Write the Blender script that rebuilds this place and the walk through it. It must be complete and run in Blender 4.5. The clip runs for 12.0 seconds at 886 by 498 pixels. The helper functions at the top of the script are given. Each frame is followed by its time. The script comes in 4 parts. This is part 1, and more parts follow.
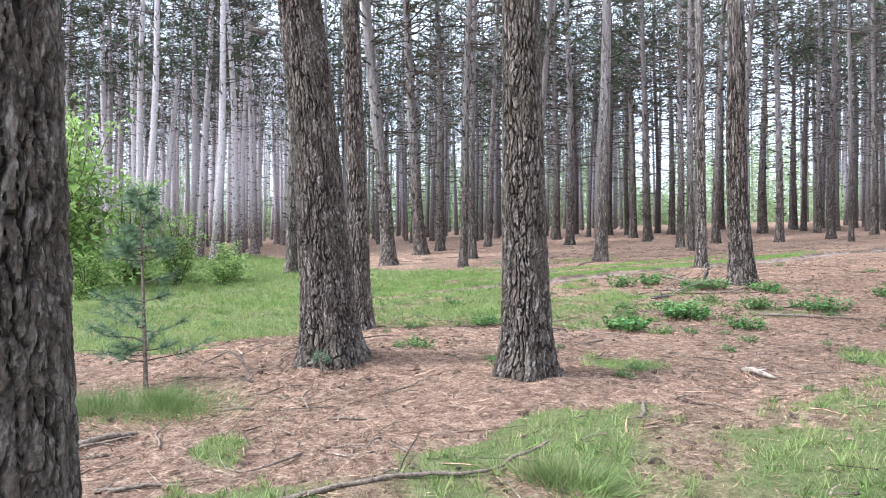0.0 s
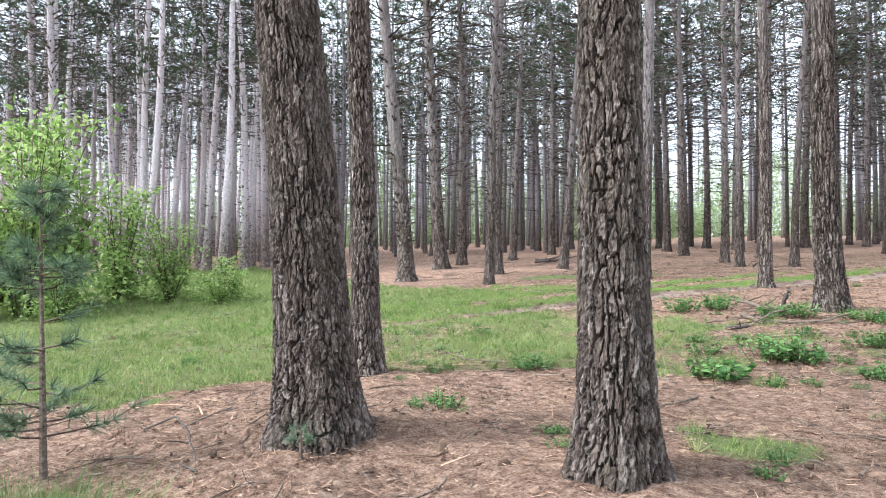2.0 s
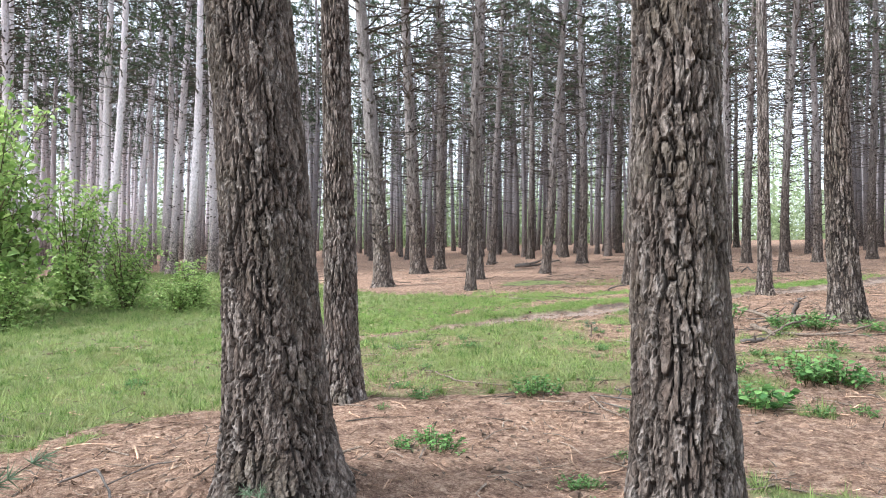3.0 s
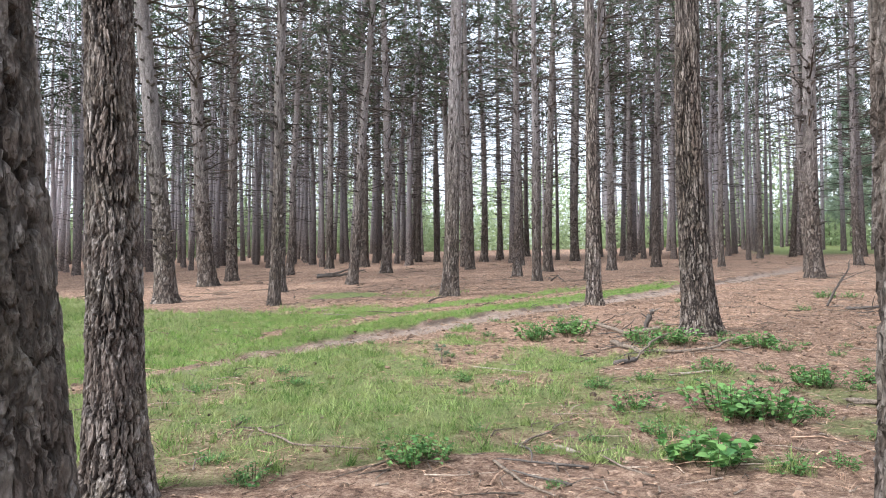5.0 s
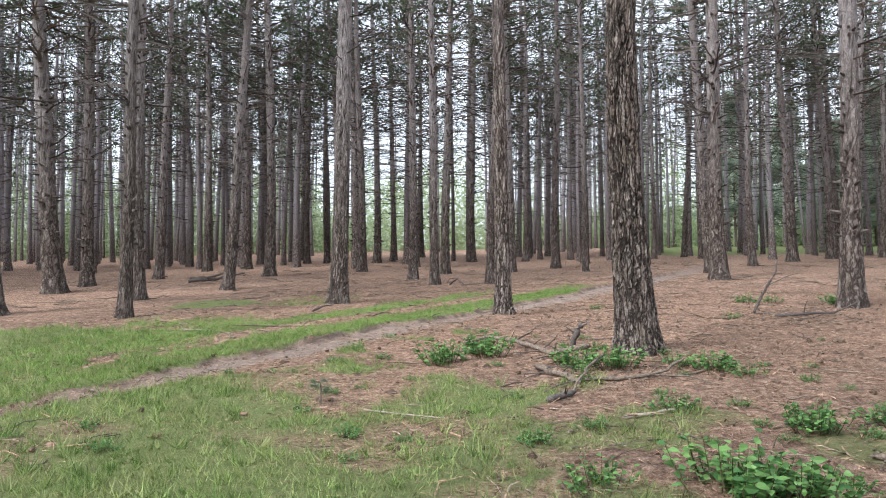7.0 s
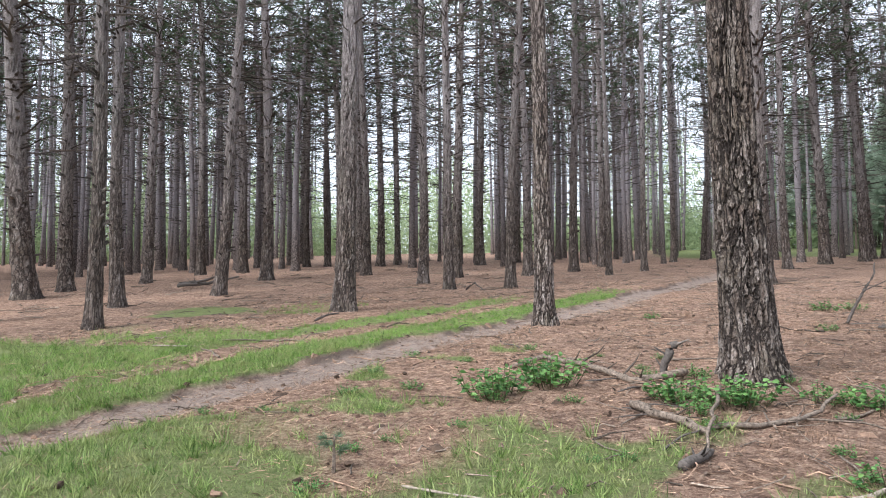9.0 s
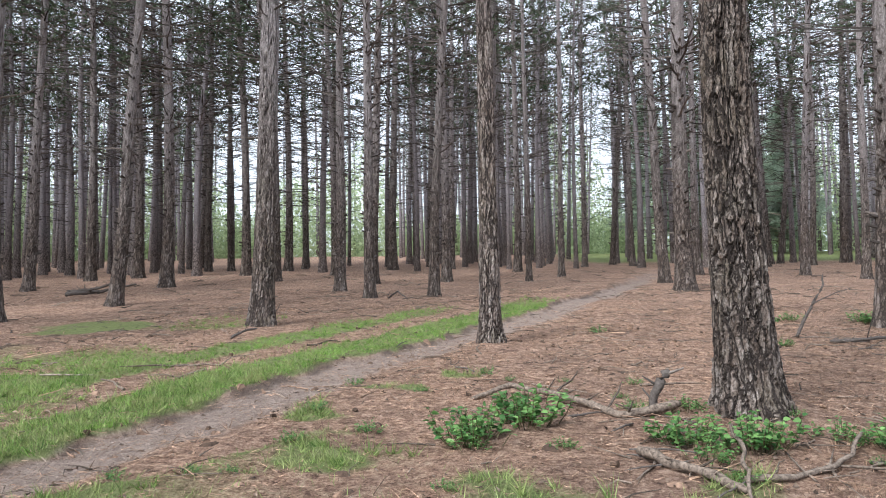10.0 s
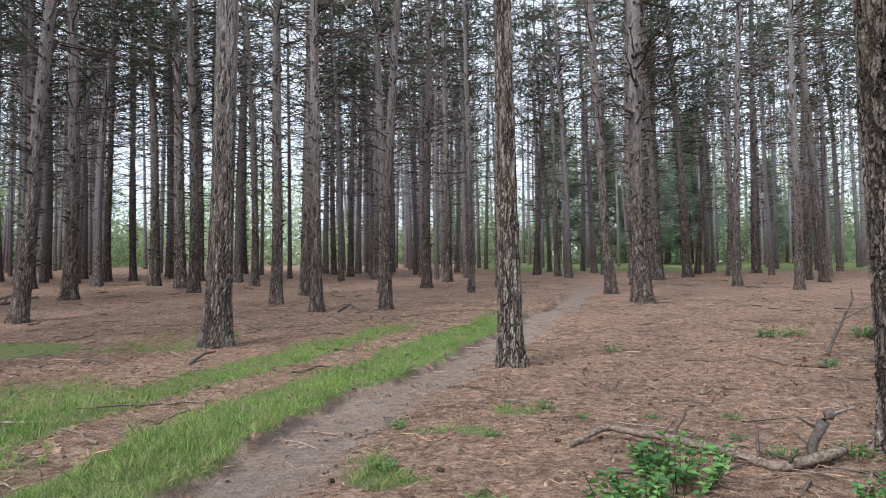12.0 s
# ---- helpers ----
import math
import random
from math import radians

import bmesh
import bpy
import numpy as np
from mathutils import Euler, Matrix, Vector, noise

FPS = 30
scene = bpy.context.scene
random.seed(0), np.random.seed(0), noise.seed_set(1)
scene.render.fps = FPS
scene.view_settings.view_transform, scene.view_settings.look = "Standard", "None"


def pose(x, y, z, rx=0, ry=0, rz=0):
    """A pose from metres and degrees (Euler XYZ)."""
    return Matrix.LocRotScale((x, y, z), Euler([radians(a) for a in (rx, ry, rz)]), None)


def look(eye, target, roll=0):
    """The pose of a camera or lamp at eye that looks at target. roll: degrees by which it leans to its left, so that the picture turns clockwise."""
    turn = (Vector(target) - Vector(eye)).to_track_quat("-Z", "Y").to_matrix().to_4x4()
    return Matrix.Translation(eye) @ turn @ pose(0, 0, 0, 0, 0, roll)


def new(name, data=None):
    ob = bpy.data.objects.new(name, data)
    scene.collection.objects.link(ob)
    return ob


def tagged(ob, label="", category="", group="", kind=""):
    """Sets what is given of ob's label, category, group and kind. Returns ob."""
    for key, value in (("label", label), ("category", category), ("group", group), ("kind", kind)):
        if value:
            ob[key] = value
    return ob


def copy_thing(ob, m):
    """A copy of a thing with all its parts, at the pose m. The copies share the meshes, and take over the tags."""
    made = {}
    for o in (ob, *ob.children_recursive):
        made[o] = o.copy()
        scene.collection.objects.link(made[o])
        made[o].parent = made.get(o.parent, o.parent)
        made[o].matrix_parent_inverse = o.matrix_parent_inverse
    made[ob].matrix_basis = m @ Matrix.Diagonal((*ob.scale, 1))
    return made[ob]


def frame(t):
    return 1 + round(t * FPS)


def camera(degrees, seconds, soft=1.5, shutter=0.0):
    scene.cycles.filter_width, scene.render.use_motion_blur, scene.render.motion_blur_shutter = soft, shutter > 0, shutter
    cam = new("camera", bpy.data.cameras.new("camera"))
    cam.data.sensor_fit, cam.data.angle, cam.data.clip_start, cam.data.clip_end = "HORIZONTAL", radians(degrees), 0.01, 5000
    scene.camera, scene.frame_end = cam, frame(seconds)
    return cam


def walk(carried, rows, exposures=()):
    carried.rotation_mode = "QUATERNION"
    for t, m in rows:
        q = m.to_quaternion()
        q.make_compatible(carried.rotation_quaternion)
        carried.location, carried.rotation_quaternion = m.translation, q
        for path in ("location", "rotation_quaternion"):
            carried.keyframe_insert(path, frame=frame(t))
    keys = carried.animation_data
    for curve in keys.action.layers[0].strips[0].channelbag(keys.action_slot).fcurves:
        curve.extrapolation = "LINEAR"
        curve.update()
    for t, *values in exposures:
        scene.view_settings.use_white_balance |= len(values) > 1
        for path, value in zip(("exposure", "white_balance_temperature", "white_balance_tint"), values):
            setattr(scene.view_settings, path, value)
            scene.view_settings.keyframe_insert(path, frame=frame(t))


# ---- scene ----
# The path and the ground are laid out on a level plan; SLOPE lifts that plan to the gentle hillside.
cam = camera(62.0, 12.0, soft=1.0)
SLOPE = pose(0, 0, 0, 0, 0, 5.8) @ pose(0, 0, 0, 3.7) @ pose(0, 0, 0, 0, 0, -5.8)
PATH = [
    (0, (0.025, 0.931, 1.477), (-1.246, 2.473, 1.394), -1.9),
    (0.5, (-0.32, 1.299, 1.463), (-1.659, 2.783, 1.4), -1.9),
    (1, (-0.683, 1.677, 1.517), (-2.021, 3.163, 1.462), -1.9),
    (1.5, (-1.063, 2.114, 1.494), (-2.39, 3.609, 1.447), -1.8),
    (2, (-1.493, 2.573, 1.472), (-2.803, 4.083, 1.423), -1.7),
    (2.5, (-1.892, 2.948, 1.471), (-3.175, 4.481, 1.426), -1.5),
    (4.5, (-3.522, 4.357, 1.414), (-4.512, 6.095, 1.38), -1.5),
    (5, (-3.835, 4.716, 1.406), (-4.602, 6.563, 1.377), -1.2),
    (5.5, (-4.073, 5.186, 1.378), (-4.636, 7.105, 1.34), -1.1),
    (6, (-4.234, 5.607, 1.362), (-4.751, 7.539, 1.331), -1.1),
    (6.5, (-4.376, 6.108, 1.416), (-4.871, 8.045, 1.38), -1.1),
    (8.5, (-5.132, 8.156, 1.284), (-5.622, 10.095, 1.266), -1.0),
    (9, (-5.448, 8.561, 1.269), (-5.937, 10.501, 1.247), -1.1),
    (9.5, (-5.769, 8.984, 1.29), (-6.124, 10.953, 1.269), -0.9),
    (10, (-6.114, 9.395, 1.375), (-6.344, 11.381, 1.354), -0.8),
    (10.5, (-6.514, 9.729, 1.431), (-6.608, 11.726, 1.412), -0.6),
    (11, (-6.878, 10.049, 1.392), (-6.879, 12.049, 1.375), -0.5),
    (11.5, (-7.256, 10.358, 1.394), (-7.233, 12.358, 1.387), -0.5),
    (12, (-7.6, 10.655, 1.381), (-7.548, 12.654, 1.382), -0.4),
]
walk(cam, [(t, SLOPE @ look(eye, target, roll)) for t, eye, target, roll in PATH], [(0, 1.74, 5700, 7), (2.5, 1.68, 6000, 6), (4.5, 1.8, 6100, 7), (5, 1.52, 6100, 7), (5.5, 1.34, 6100, 7), (6.5, 1.22, 6100, 7), (8.5, 1.26, 6050, 8), (9.5, 1.28, 6050, 8), (11, 0.88, 6000, 7), (12, 0.87, 6000, 7)])

# ---- light: an overcast sky and a broad veiled sun behind the walker's left shoulder ----
world = bpy.data.worlds.new("world")
scene.world = world
world.use_nodes = True
wn, wl = world.node_tree.nodes, world.node_tree.links
sky = wn.new("ShaderNodeTexSky")
sky.sky_type, sky.sun_disc = "NISHITA", False
sky.sun_elevation, sky.sun_rotation = radians(48), radians(215)
sky.dust_density, sky.ozone_density = 4.0, 1.0
haze = wn.new("ShaderNodeMixRGB")
haze.inputs[0].default_value = 0.72
haze.inputs[2].default_value = (9.0, 9.4, 10.0, 1)
wl.new(sky.outputs[0], haze.inputs[1])
wl.new(haze.outputs[0], wn["Background"].inputs[0])
wn["Background"].inputs[1].default_value = 0.09
sun = new("sun", bpy.data.lights.new("sun", "SUN"))
sun.data.energy, sun.data.angle, sun.data.color = 2.5, radians(20), (1.0, 0.97, 0.93)
sun.matrix_world = look((0, 0, 40), (0 + 40 * math.cos(radians(48)) * math.sin(radians(35)), 40 * math.cos(radians(48)) * math.cos(radians(35)), 40 - 40 * math.sin(radians(48))))

# ---- materials ----
def material(name, rough=0.9):
    m = bpy.data.materials.new(name)
    m.use_nodes = True
    n, l = m.node_tree.nodes, m.node_tree.links
    b = n["Principled BSDF"]
    b.inputs["Roughness"].default_value = rough
    b.inputs["Specular IOR Level"].default_value = 0.25
    return m, n, l, b


def ramp(n, stops):
    r = n.new("ShaderNodeValToRGB")
    e = r.color_ramp.elements
    while len(e) < len(stops):
        e.new(0.5)
    for k, (p, c) in zip(e, stops):
        k.position, k.color = p, (*c, 1)
    return r


def grain(n, l, scale, detail=4.0, stretch=(1, 1, 1), rough=0.6):
    c, mp, t = n.new("ShaderNodeTexCoord"), n.new("ShaderNodeMapping"), n.new("ShaderNodeTexNoise")
    mp.inputs["Scale"].default_value = stretch
    t.inputs["Scale"].default_value, t.inputs["Detail"].default_value, t.inputs["Roughness"].default_value = scale, detail, rough
    l.new(c.outputs["Object"], mp.inputs[0])
    l.new(mp.outputs[0], t.inputs["Vector"])
    return t


def blend(n, l, how, fac, a, b):
    m = n.new("ShaderNodeMixRGB")
    m.blend_type = how
    for k, v in zip((0, 1, 2), (fac, a, b)):
        if isinstance(v, (int, float)):
            m.inputs[k].default_value = v
        elif isinstance(v, tuple):
            m.inputs[k].default_value = (*v, 1)
        else:
            l.new(v, m.inputs[k])
    return m.outputs[0]


def bumped(n, l, b, height, strength, distance):
    k = n.new("ShaderNodeBump")
    k.inputs["Strength"].default_value, k.inputs["Distance"].default_value = strength, distance
    l.new(height, k.inputs["Height"])
    l.new(k.outputs[0], b.inputs["Normal"])


def lines(n, l, scale, stretch, width):
    """Winding cracks: where a stretched noise crosses its middle value. 1 in the crack, 0 on the plate."""
    t = grain(n, l, scale, 3.5, stretch, 0.62)
    off, size = n.new("ShaderNodeMath"), n.new("ShaderNodeMath")
    off.operation, size.operation = "SUBTRACT", "ABSOLUTE"
    off.inputs[1].default_value = 0.5
    l.new(t.outputs[0], off.inputs[0])
    l.new(off.outputs[0], size.inputs[0])
    k = n.new("ShaderNodeMapRange")
    k.inputs["From Min"].default_value, k.inputs["From Max"].default_value = width * 0.15, width
    k.inputs["To Min"].default_value, k.inputs["To Max"].default_value = 1.0, 0.0
    l.new(size.outputs[0], k.inputs[0])
    return k.outputs[0]


def furrows(n, l, scale, stretch, width):
    """Long upright furrows between bark plates. 1 in the furrow, 0 on the plate."""
    c, mp, v, k = n.new("ShaderNodeTexCoord"), n.new("ShaderNodeMapping"), n.new("ShaderNodeTexVoronoi"), n.new("ShaderNodeMapRange")
    mp.inputs["Scale"].default_value = (1, 1, stretch)
    l.new(c.outputs["Object"], mp.inputs[0])
    warp = grain(n, l, 7.0, 4, (1, 1, 0.6))
    v.feature = "DISTANCE_TO_EDGE"
    v.inputs["Scale"].default_value = scale
    l.new(blend(n, l, "ADD", 0.14, mp.outputs[0], warp.outputs[1]), v.inputs["Vector"])
    k.inputs["From Min"].default_value, k.inputs["From Max"].default_value = width * 0.2, width
    k.inputs["To Min"].default_value, k.inputs["To Max"].default_value = 1.0, 0.0
    l.new(v.outputs["Distance"], k.inputs[0])
    return k.outputs[0]


def sum_of(n, l, how, a, b):
    k = n.new("ShaderNodeMath")
    k.operation = how
    for i, v in enumerate((a, b)):
        if isinstance(v, (int, float)):
            k.inputs[i].default_value = v
        else:
            l.new(v, k.inputs[i])
    return k.outputs[0]


def bark_near(name, dark, rise, pale, net):
    """Plated pine bark: weathered plates, dark open cracks, a little algae; from rise metres up it turns paler and smoother."""
    m, n, l, b = material(name, 0.95)
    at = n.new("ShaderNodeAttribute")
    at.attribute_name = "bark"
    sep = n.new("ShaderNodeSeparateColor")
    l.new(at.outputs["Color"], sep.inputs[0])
    fine, rub = grain(n, l, 55, 7, (1, 1, 0.5), 0.72), grain(n, l, 17, 5, (1, 1, 0.45), 0.65)
    value = sum_of(n, l, "ADD", sum_of(n, l, "MULTIPLY", sep.outputs[1], 0.5), sum_of(n, l, "MULTIPLY", rub.outputs[0], 0.5))
    d = dark
    plate = ramp(n, [(0.25, (0.07 * d, 0.051 * d, 0.042 * d)), (0.42, (0.13 * d, 0.102 * d, 0.087 * d)), (0.56, (0.19 * d, 0.16 * d, 0.143 * d)), (0.72, (0.33 * d, 0.295 * d, 0.275 * d))])
    l.new(value, plate.inputs[0])
    fr = ramp(n, [(0.32, (0.45, 0.43, 0.42)), (0.5, (0.95, 0.94, 0.93)), (0.68, (1.5, 1.48, 1.46))])
    l.new(fine.outputs[0], fr.inputs[0])
    col = blend(n, l, "MULTIPLY", 1.0, plate.outputs[0], fr.outputs[0])
    big = grain(n, l, 2.2, 3)
    br = ramp(n, [(0.5, (0, 0, 0)), (0.72, (0.35, 0.35, 0.35))])
    l.new(big.outputs[0], br.inputs[0])
    col = blend(n, l, "MIX", br.outputs[0], col, (0.085 * d, 0.085 * d, 0.045 * d))
    sp, up, tc = n.new("ShaderNodeSeparateXYZ"), n.new("ShaderNodeMapRange"), n.new("ShaderNodeTexCoord")
    l.new(tc.outputs["Object"], sp.inputs[0])
    up.inputs["From Min"].default_value, up.inputs["From Max"].default_value, up.inputs["To Max"].default_value = rise, rise + 3.5, pale
    l.new(sp.outputs[2], up.inputs[0])
    col = blend(n, l, "MIX", up.outputs[0], col, blend(n, l, "MULTIPLY", 1.0, (0.3, 0.28, 0.287), fr.outputs[0]))
    crack = sum_of(n, l, "MAXIMUM", sum_of(n, l, "MULTIPLY", furrows(n, l, net[0], net[1], net[2]), net[3]), sum_of(n, l, "MULTIPLY", lines(n, l, 24, (1, 1, 0.4), 0.025), 0.4))
    crack = sum_of(n, l, "MULTIPLY", crack, sum_of(n, l, "SUBTRACT", 1.0, sum_of(n, l, "MULTIPLY", up.outputs[0], 0.9)))
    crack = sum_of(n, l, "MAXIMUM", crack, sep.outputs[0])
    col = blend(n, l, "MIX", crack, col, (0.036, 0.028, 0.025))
    oi = n.new("ShaderNodeObjectInfo")
    tone = ramp(n, [(0.0, (0.78, 0.76, 0.75)), (1.0, (1.18, 1.18, 1.2))])
    l.new(oi.outputs["Random"], tone.inputs[0])
    col = blend(n, l, "MULTIPLY", 1.0, col, tone.outputs[0])
    l.new(col, b.inputs["Base Color"])
    bumped(n, l, b, sum_of(n, l, "SUBTRACT", fine.outputs[0], crack), 1.0, 0.02)
    return m


def bark_far(name="bark_scaly", light=1.0):
    """Pine bark of trunks further in: plates by an uneven cell pattern, paler and smoother higher up."""
    m, n, l, b = material(name, 0.95)
    c, mp = n.new("ShaderNodeTexCoord"), n.new("ShaderNodeMapping")
    mp.inputs["Scale"].default_value = (1, 1, 0.2)
    warp = grain(n, l, 3.0, 2)
    l.new(c.outputs["Object"], mp.inputs[0])
    add = blend(n, l, "ADD", 0.3, mp.outputs[0], warp.outputs[1])
    v = n.new("ShaderNodeTexVoronoi")
    v.feature = "DISTANCE_TO_EDGE"
    v.inputs["Scale"].default_value = 17
    l.new(add, v.inputs["Vector"])
    edge = ramp(n, [(0.0, (0.03, 0.024, 0.022)), (0.05, (0.08, 0.066, 0.06)), (0.14, (0.2, 0.168, 0.155)), (0.5, (0.33, 0.29, 0.275))])
    l.new(v.outputs["Distance"], edge.inputs[0])
    fine = grain(n, l, 24, 6, (1, 1, 0.5))
    fr = ramp(n, [(0.3, (0.6, 0.58, 0.57)), (0.7, (1.2, 1.18, 1.18))])
    l.new(fine.outputs[0], fr.inputs[0])
    col = blend(n, l, "MULTIPLY", 1.0, edge.outputs[0], fr.outputs[0])
    sp = n.new("ShaderNodeSeparateXYZ")
    l.new(c.outputs["Object"], sp.inputs[0])
    up = n.new("ShaderNodeMapRange")
    up.inputs["From Min"].default_value, up.inputs["From Max"].default_value, up.inputs["To Max"].default_value = 0.9, 3.8, 0.85
    l.new(sp.outputs[2], up.inputs[0])
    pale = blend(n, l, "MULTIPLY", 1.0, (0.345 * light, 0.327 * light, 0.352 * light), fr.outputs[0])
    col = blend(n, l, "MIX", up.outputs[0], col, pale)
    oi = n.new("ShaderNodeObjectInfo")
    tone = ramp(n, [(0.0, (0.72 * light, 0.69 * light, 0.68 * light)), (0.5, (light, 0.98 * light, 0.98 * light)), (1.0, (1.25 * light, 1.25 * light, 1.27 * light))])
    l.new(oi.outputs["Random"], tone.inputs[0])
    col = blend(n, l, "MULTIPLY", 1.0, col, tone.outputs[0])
    l.new(col, b.inputs["Base Color"])
    h = blend(n, l, "MIX", 0.35, edge.outputs[0], fine.outputs[0])
    bumped(n, l, b, h, 1.0, 0.05)
    return m


def leafy(name, low, high, through_light=0.0, rough=0.55, dry=0.0):
    """Leaves, needles, blades: hue by island, a share of light passes through."""
    m, n, l, b = material(name, rough)
    g = n.new("ShaderNodeNewGeometry")
    r = ramp(n, [(0.0, low), (1.0, high)])
    l.new(g.outputs["Random Per Island"], r.inputs[0])
    big = grain(n, l, 0.9, 3)
    v = ramp(n, [(0.3, (0.72, 0.75, 0.7)), (0.7, (1.2, 1.18, 1.15))])
    l.new(big.outputs[0], v.inputs[0])
    col = blend(n, l, "MULTIPLY", 1.0, r.outputs[0], v.outputs[0])
    if dry:
        patch, dr = grain(n, l, 3.2, 5), ramp(n, [(0.45, (0, 0, 0)), (0.68, (dry, dry, dry))])
        l.new(patch.outputs[0], dr.inputs[0])
        col = blend(n, l, "MIX", dr.outputs[0], col, (0.42, 0.37, 0.2))
    l.new(col, b.inputs["Base Color"])
    if through_light:
        t, mix = n.new("ShaderNodeBsdfTranslucent"), n.new("ShaderNodeMixShader")
        l.new(col, t.inputs[0])
        mix.inputs[0].default_value = through_light
        l.new(b.outputs[0], mix.inputs[1])
        l.new(t.outputs[0], mix.inputs[2])
        l.new(mix.outputs[0], n["Material Output"].inputs[0])
    return m


def woody(name, low, high, scale=30, stretch=(1, 1, 1)):
    m, n, l, b = material(name, 0.9)
    f = grain(n, l, scale, 5, stretch)
    r = ramp(n, [(0.3, low), (0.7, high)])
    l.new(f.outputs[0], r.inputs[0])
    g = n.new("ShaderNodeNewGeometry")
    v = ramp(n, [(0.0, (0.3, 0.29, 0.28)), (0.6, (0.9, 0.88, 0.86)), (1.0, (1.75, 1.7, 1.64))])
    l.new(g.outputs["Random Per Island"], v.inputs[0])
    l.new(blend(n, l, "MULTIPLY", 1.0, r.outputs[0], v.outputs[0]), b.inputs["Base Color"])
    bumped(n, l, b, f.outputs[0], 0.6, 0.01)
    return m


def forest_floor():
    """Needle litter, thin turf and a trodden earth path, by the plan's own zones."""
    m, n, l, b = material("forest_floor", 1.0)
    at = n.new("ShaderNodeAttribute")
    at.attribute_name = "zone"
    sep = n.new("ShaderNodeSeparateColor")
    l.new(at.outputs["Color"], sep.inputs[0])
    fine, mid, big = grain(n, l, 48, 8, rough=0.78), grain(n, l, 11, 7, rough=0.75), grain(n, l, 0.8, 4)
    litter = ramp(n, [(0.38, (0.035, 0.021, 0.016)), (0.45, (0.18, 0.108, 0.078)), (0.52, (0.36, 0.238, 0.176)), (0.6, (0.6, 0.445, 0.345))])
    l.new(blend(n, l, "MIX", 0.5, fine.outputs[0], mid.outputs[0]), litter.inputs[0])
    tint = ramp(n, [(0.36, (0.6, 0.58, 0.58)), (0.5, (0.95, 0.93, 0.92)), (0.66, (1.22, 1.18, 1.12))])
    l.new(blend(n, l, "MIX", 0.5, big.outputs[0], grain(n, l, 3.4, 5).outputs[0]), tint.inputs[0])
    lit = blend(n, l, "MULTIPLY", 1.0, litter.outputs[0], tint.outputs[0])
    turf = ramp(n, [(0.35, (0.08, 0.1, 0.035)), (0.5, (0.17, 0.2, 0.075)), (0.66, (0.28, 0.28, 0.14))])
    l.new(blend(n, l, "MIX", 0.5, fine.outputs[0], mid.outputs[0]), turf.inputs[0])
    dirt = ramp(n, [(0.36, (0.1, 0.072, 0.06)), (0.46, (0.25, 0.19, 0.16)), (0.6, (0.42, 0.335, 0.29))])
    l.new(blend(n, l, "MIX", 0.4, fine.outputs[0], mid.outputs[0]), dirt.inputs[0])
    gm = n.new("ShaderNodeMapRange")
    gm.inputs["From Min"].default_value, gm.inputs["From Max"].default_value = 0.35, 0.85
    addn = n.new("ShaderNodeMath")
    addn.operation = "MULTIPLY_ADD"
    addn.inputs[1].default_value = 0.5
    l.new(mid.outputs[0], addn.inputs[0])
    l.new(sep.outputs[0], addn.inputs[2])
    l.new(addn.outputs[0], gm.inputs[0])
    col = blend(n, l, "MIX", gm.outputs[0], lit, turf.outputs[0])
    col = blend(n, l, "MIX", sep.outputs[1], col, dirt.outputs[0])
    col = blend(n, l, "MIX", sep.outputs[2], col, (0.075, 0.055, 0.045))
    l.new(col, b.inputs["Base Color"])
    bumped(n, l, b, blend(n, l, "MIX", 0.6, fine.outputs[0], mid.outputs[0]), 1.0, 0.11)
    return m


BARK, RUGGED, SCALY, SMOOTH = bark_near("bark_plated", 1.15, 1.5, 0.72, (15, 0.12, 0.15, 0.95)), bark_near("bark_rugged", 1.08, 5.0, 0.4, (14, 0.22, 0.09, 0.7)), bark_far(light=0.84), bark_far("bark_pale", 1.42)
PALEBARK = bark_near("bark_pale_plated", 1.3, 3.0, 0.5, (14, 0.14, 0.14, 1.0))
FLOOR = forest_floor()
NEEDLE = leafy("pine_needles", (0.035, 0.055, 0.032), (0.105, 0.14, 0.08), 0.15)
YOUNG = leafy("young_needles", (0.08, 0.13, 0.08), (0.2, 0.28, 0.18), 0.3)
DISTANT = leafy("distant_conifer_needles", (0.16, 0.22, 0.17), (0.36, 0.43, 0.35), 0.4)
GRASS = leafy("grass_blades", (0.05, 0.11, 0.022), (0.33, 0.42, 0.15), 0.3, dry=0.55)
STRIP = leafy("lush_blades", (0.06, 0.14, 0.022), (0.3, 0.46, 0.12), 0.35, dry=0.35)
SOFT = leafy("tussock_blades", (0.08, 0.13, 0.04), (0.2, 0.27, 0.1), 0.3, dry=0.3)
LEAF = leafy("bush_leaves", (0.1, 0.19, 0.04), (0.45, 0.58, 0.22), 0.45, 0.45)
HERB = leafy("herb_leaves", (0.05, 0.135, 0.042), (0.19, 0.34, 0.11), 0.32, 0.45)
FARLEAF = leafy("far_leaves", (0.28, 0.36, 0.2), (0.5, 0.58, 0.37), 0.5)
DEADWOOD = woody("dead_branchwood", (0.05, 0.043, 0.04), (0.16, 0.14, 0.13), 40)
FALLEN = woody("fallen_wood", (0.045, 0.034, 0.028), (0.29, 0.235, 0.195), 45)
PALEWOOD = woody("bleached_wood", (0.2, 0.165, 0.135), (0.44, 0.385, 0.33), 40)
STRAW = woody("dry_needles", (0.125, 0.077, 0.056), (0.46, 0.315, 0.228), 25)
FLAKE = woody("bark_flakes", (0.05, 0.034, 0.027), (0.27, 0.2, 0.155), 18)
CRUMB = woody("litter_crumbs", (0.07, 0.045, 0.035), (0.22, 0.148, 0.108), 30)
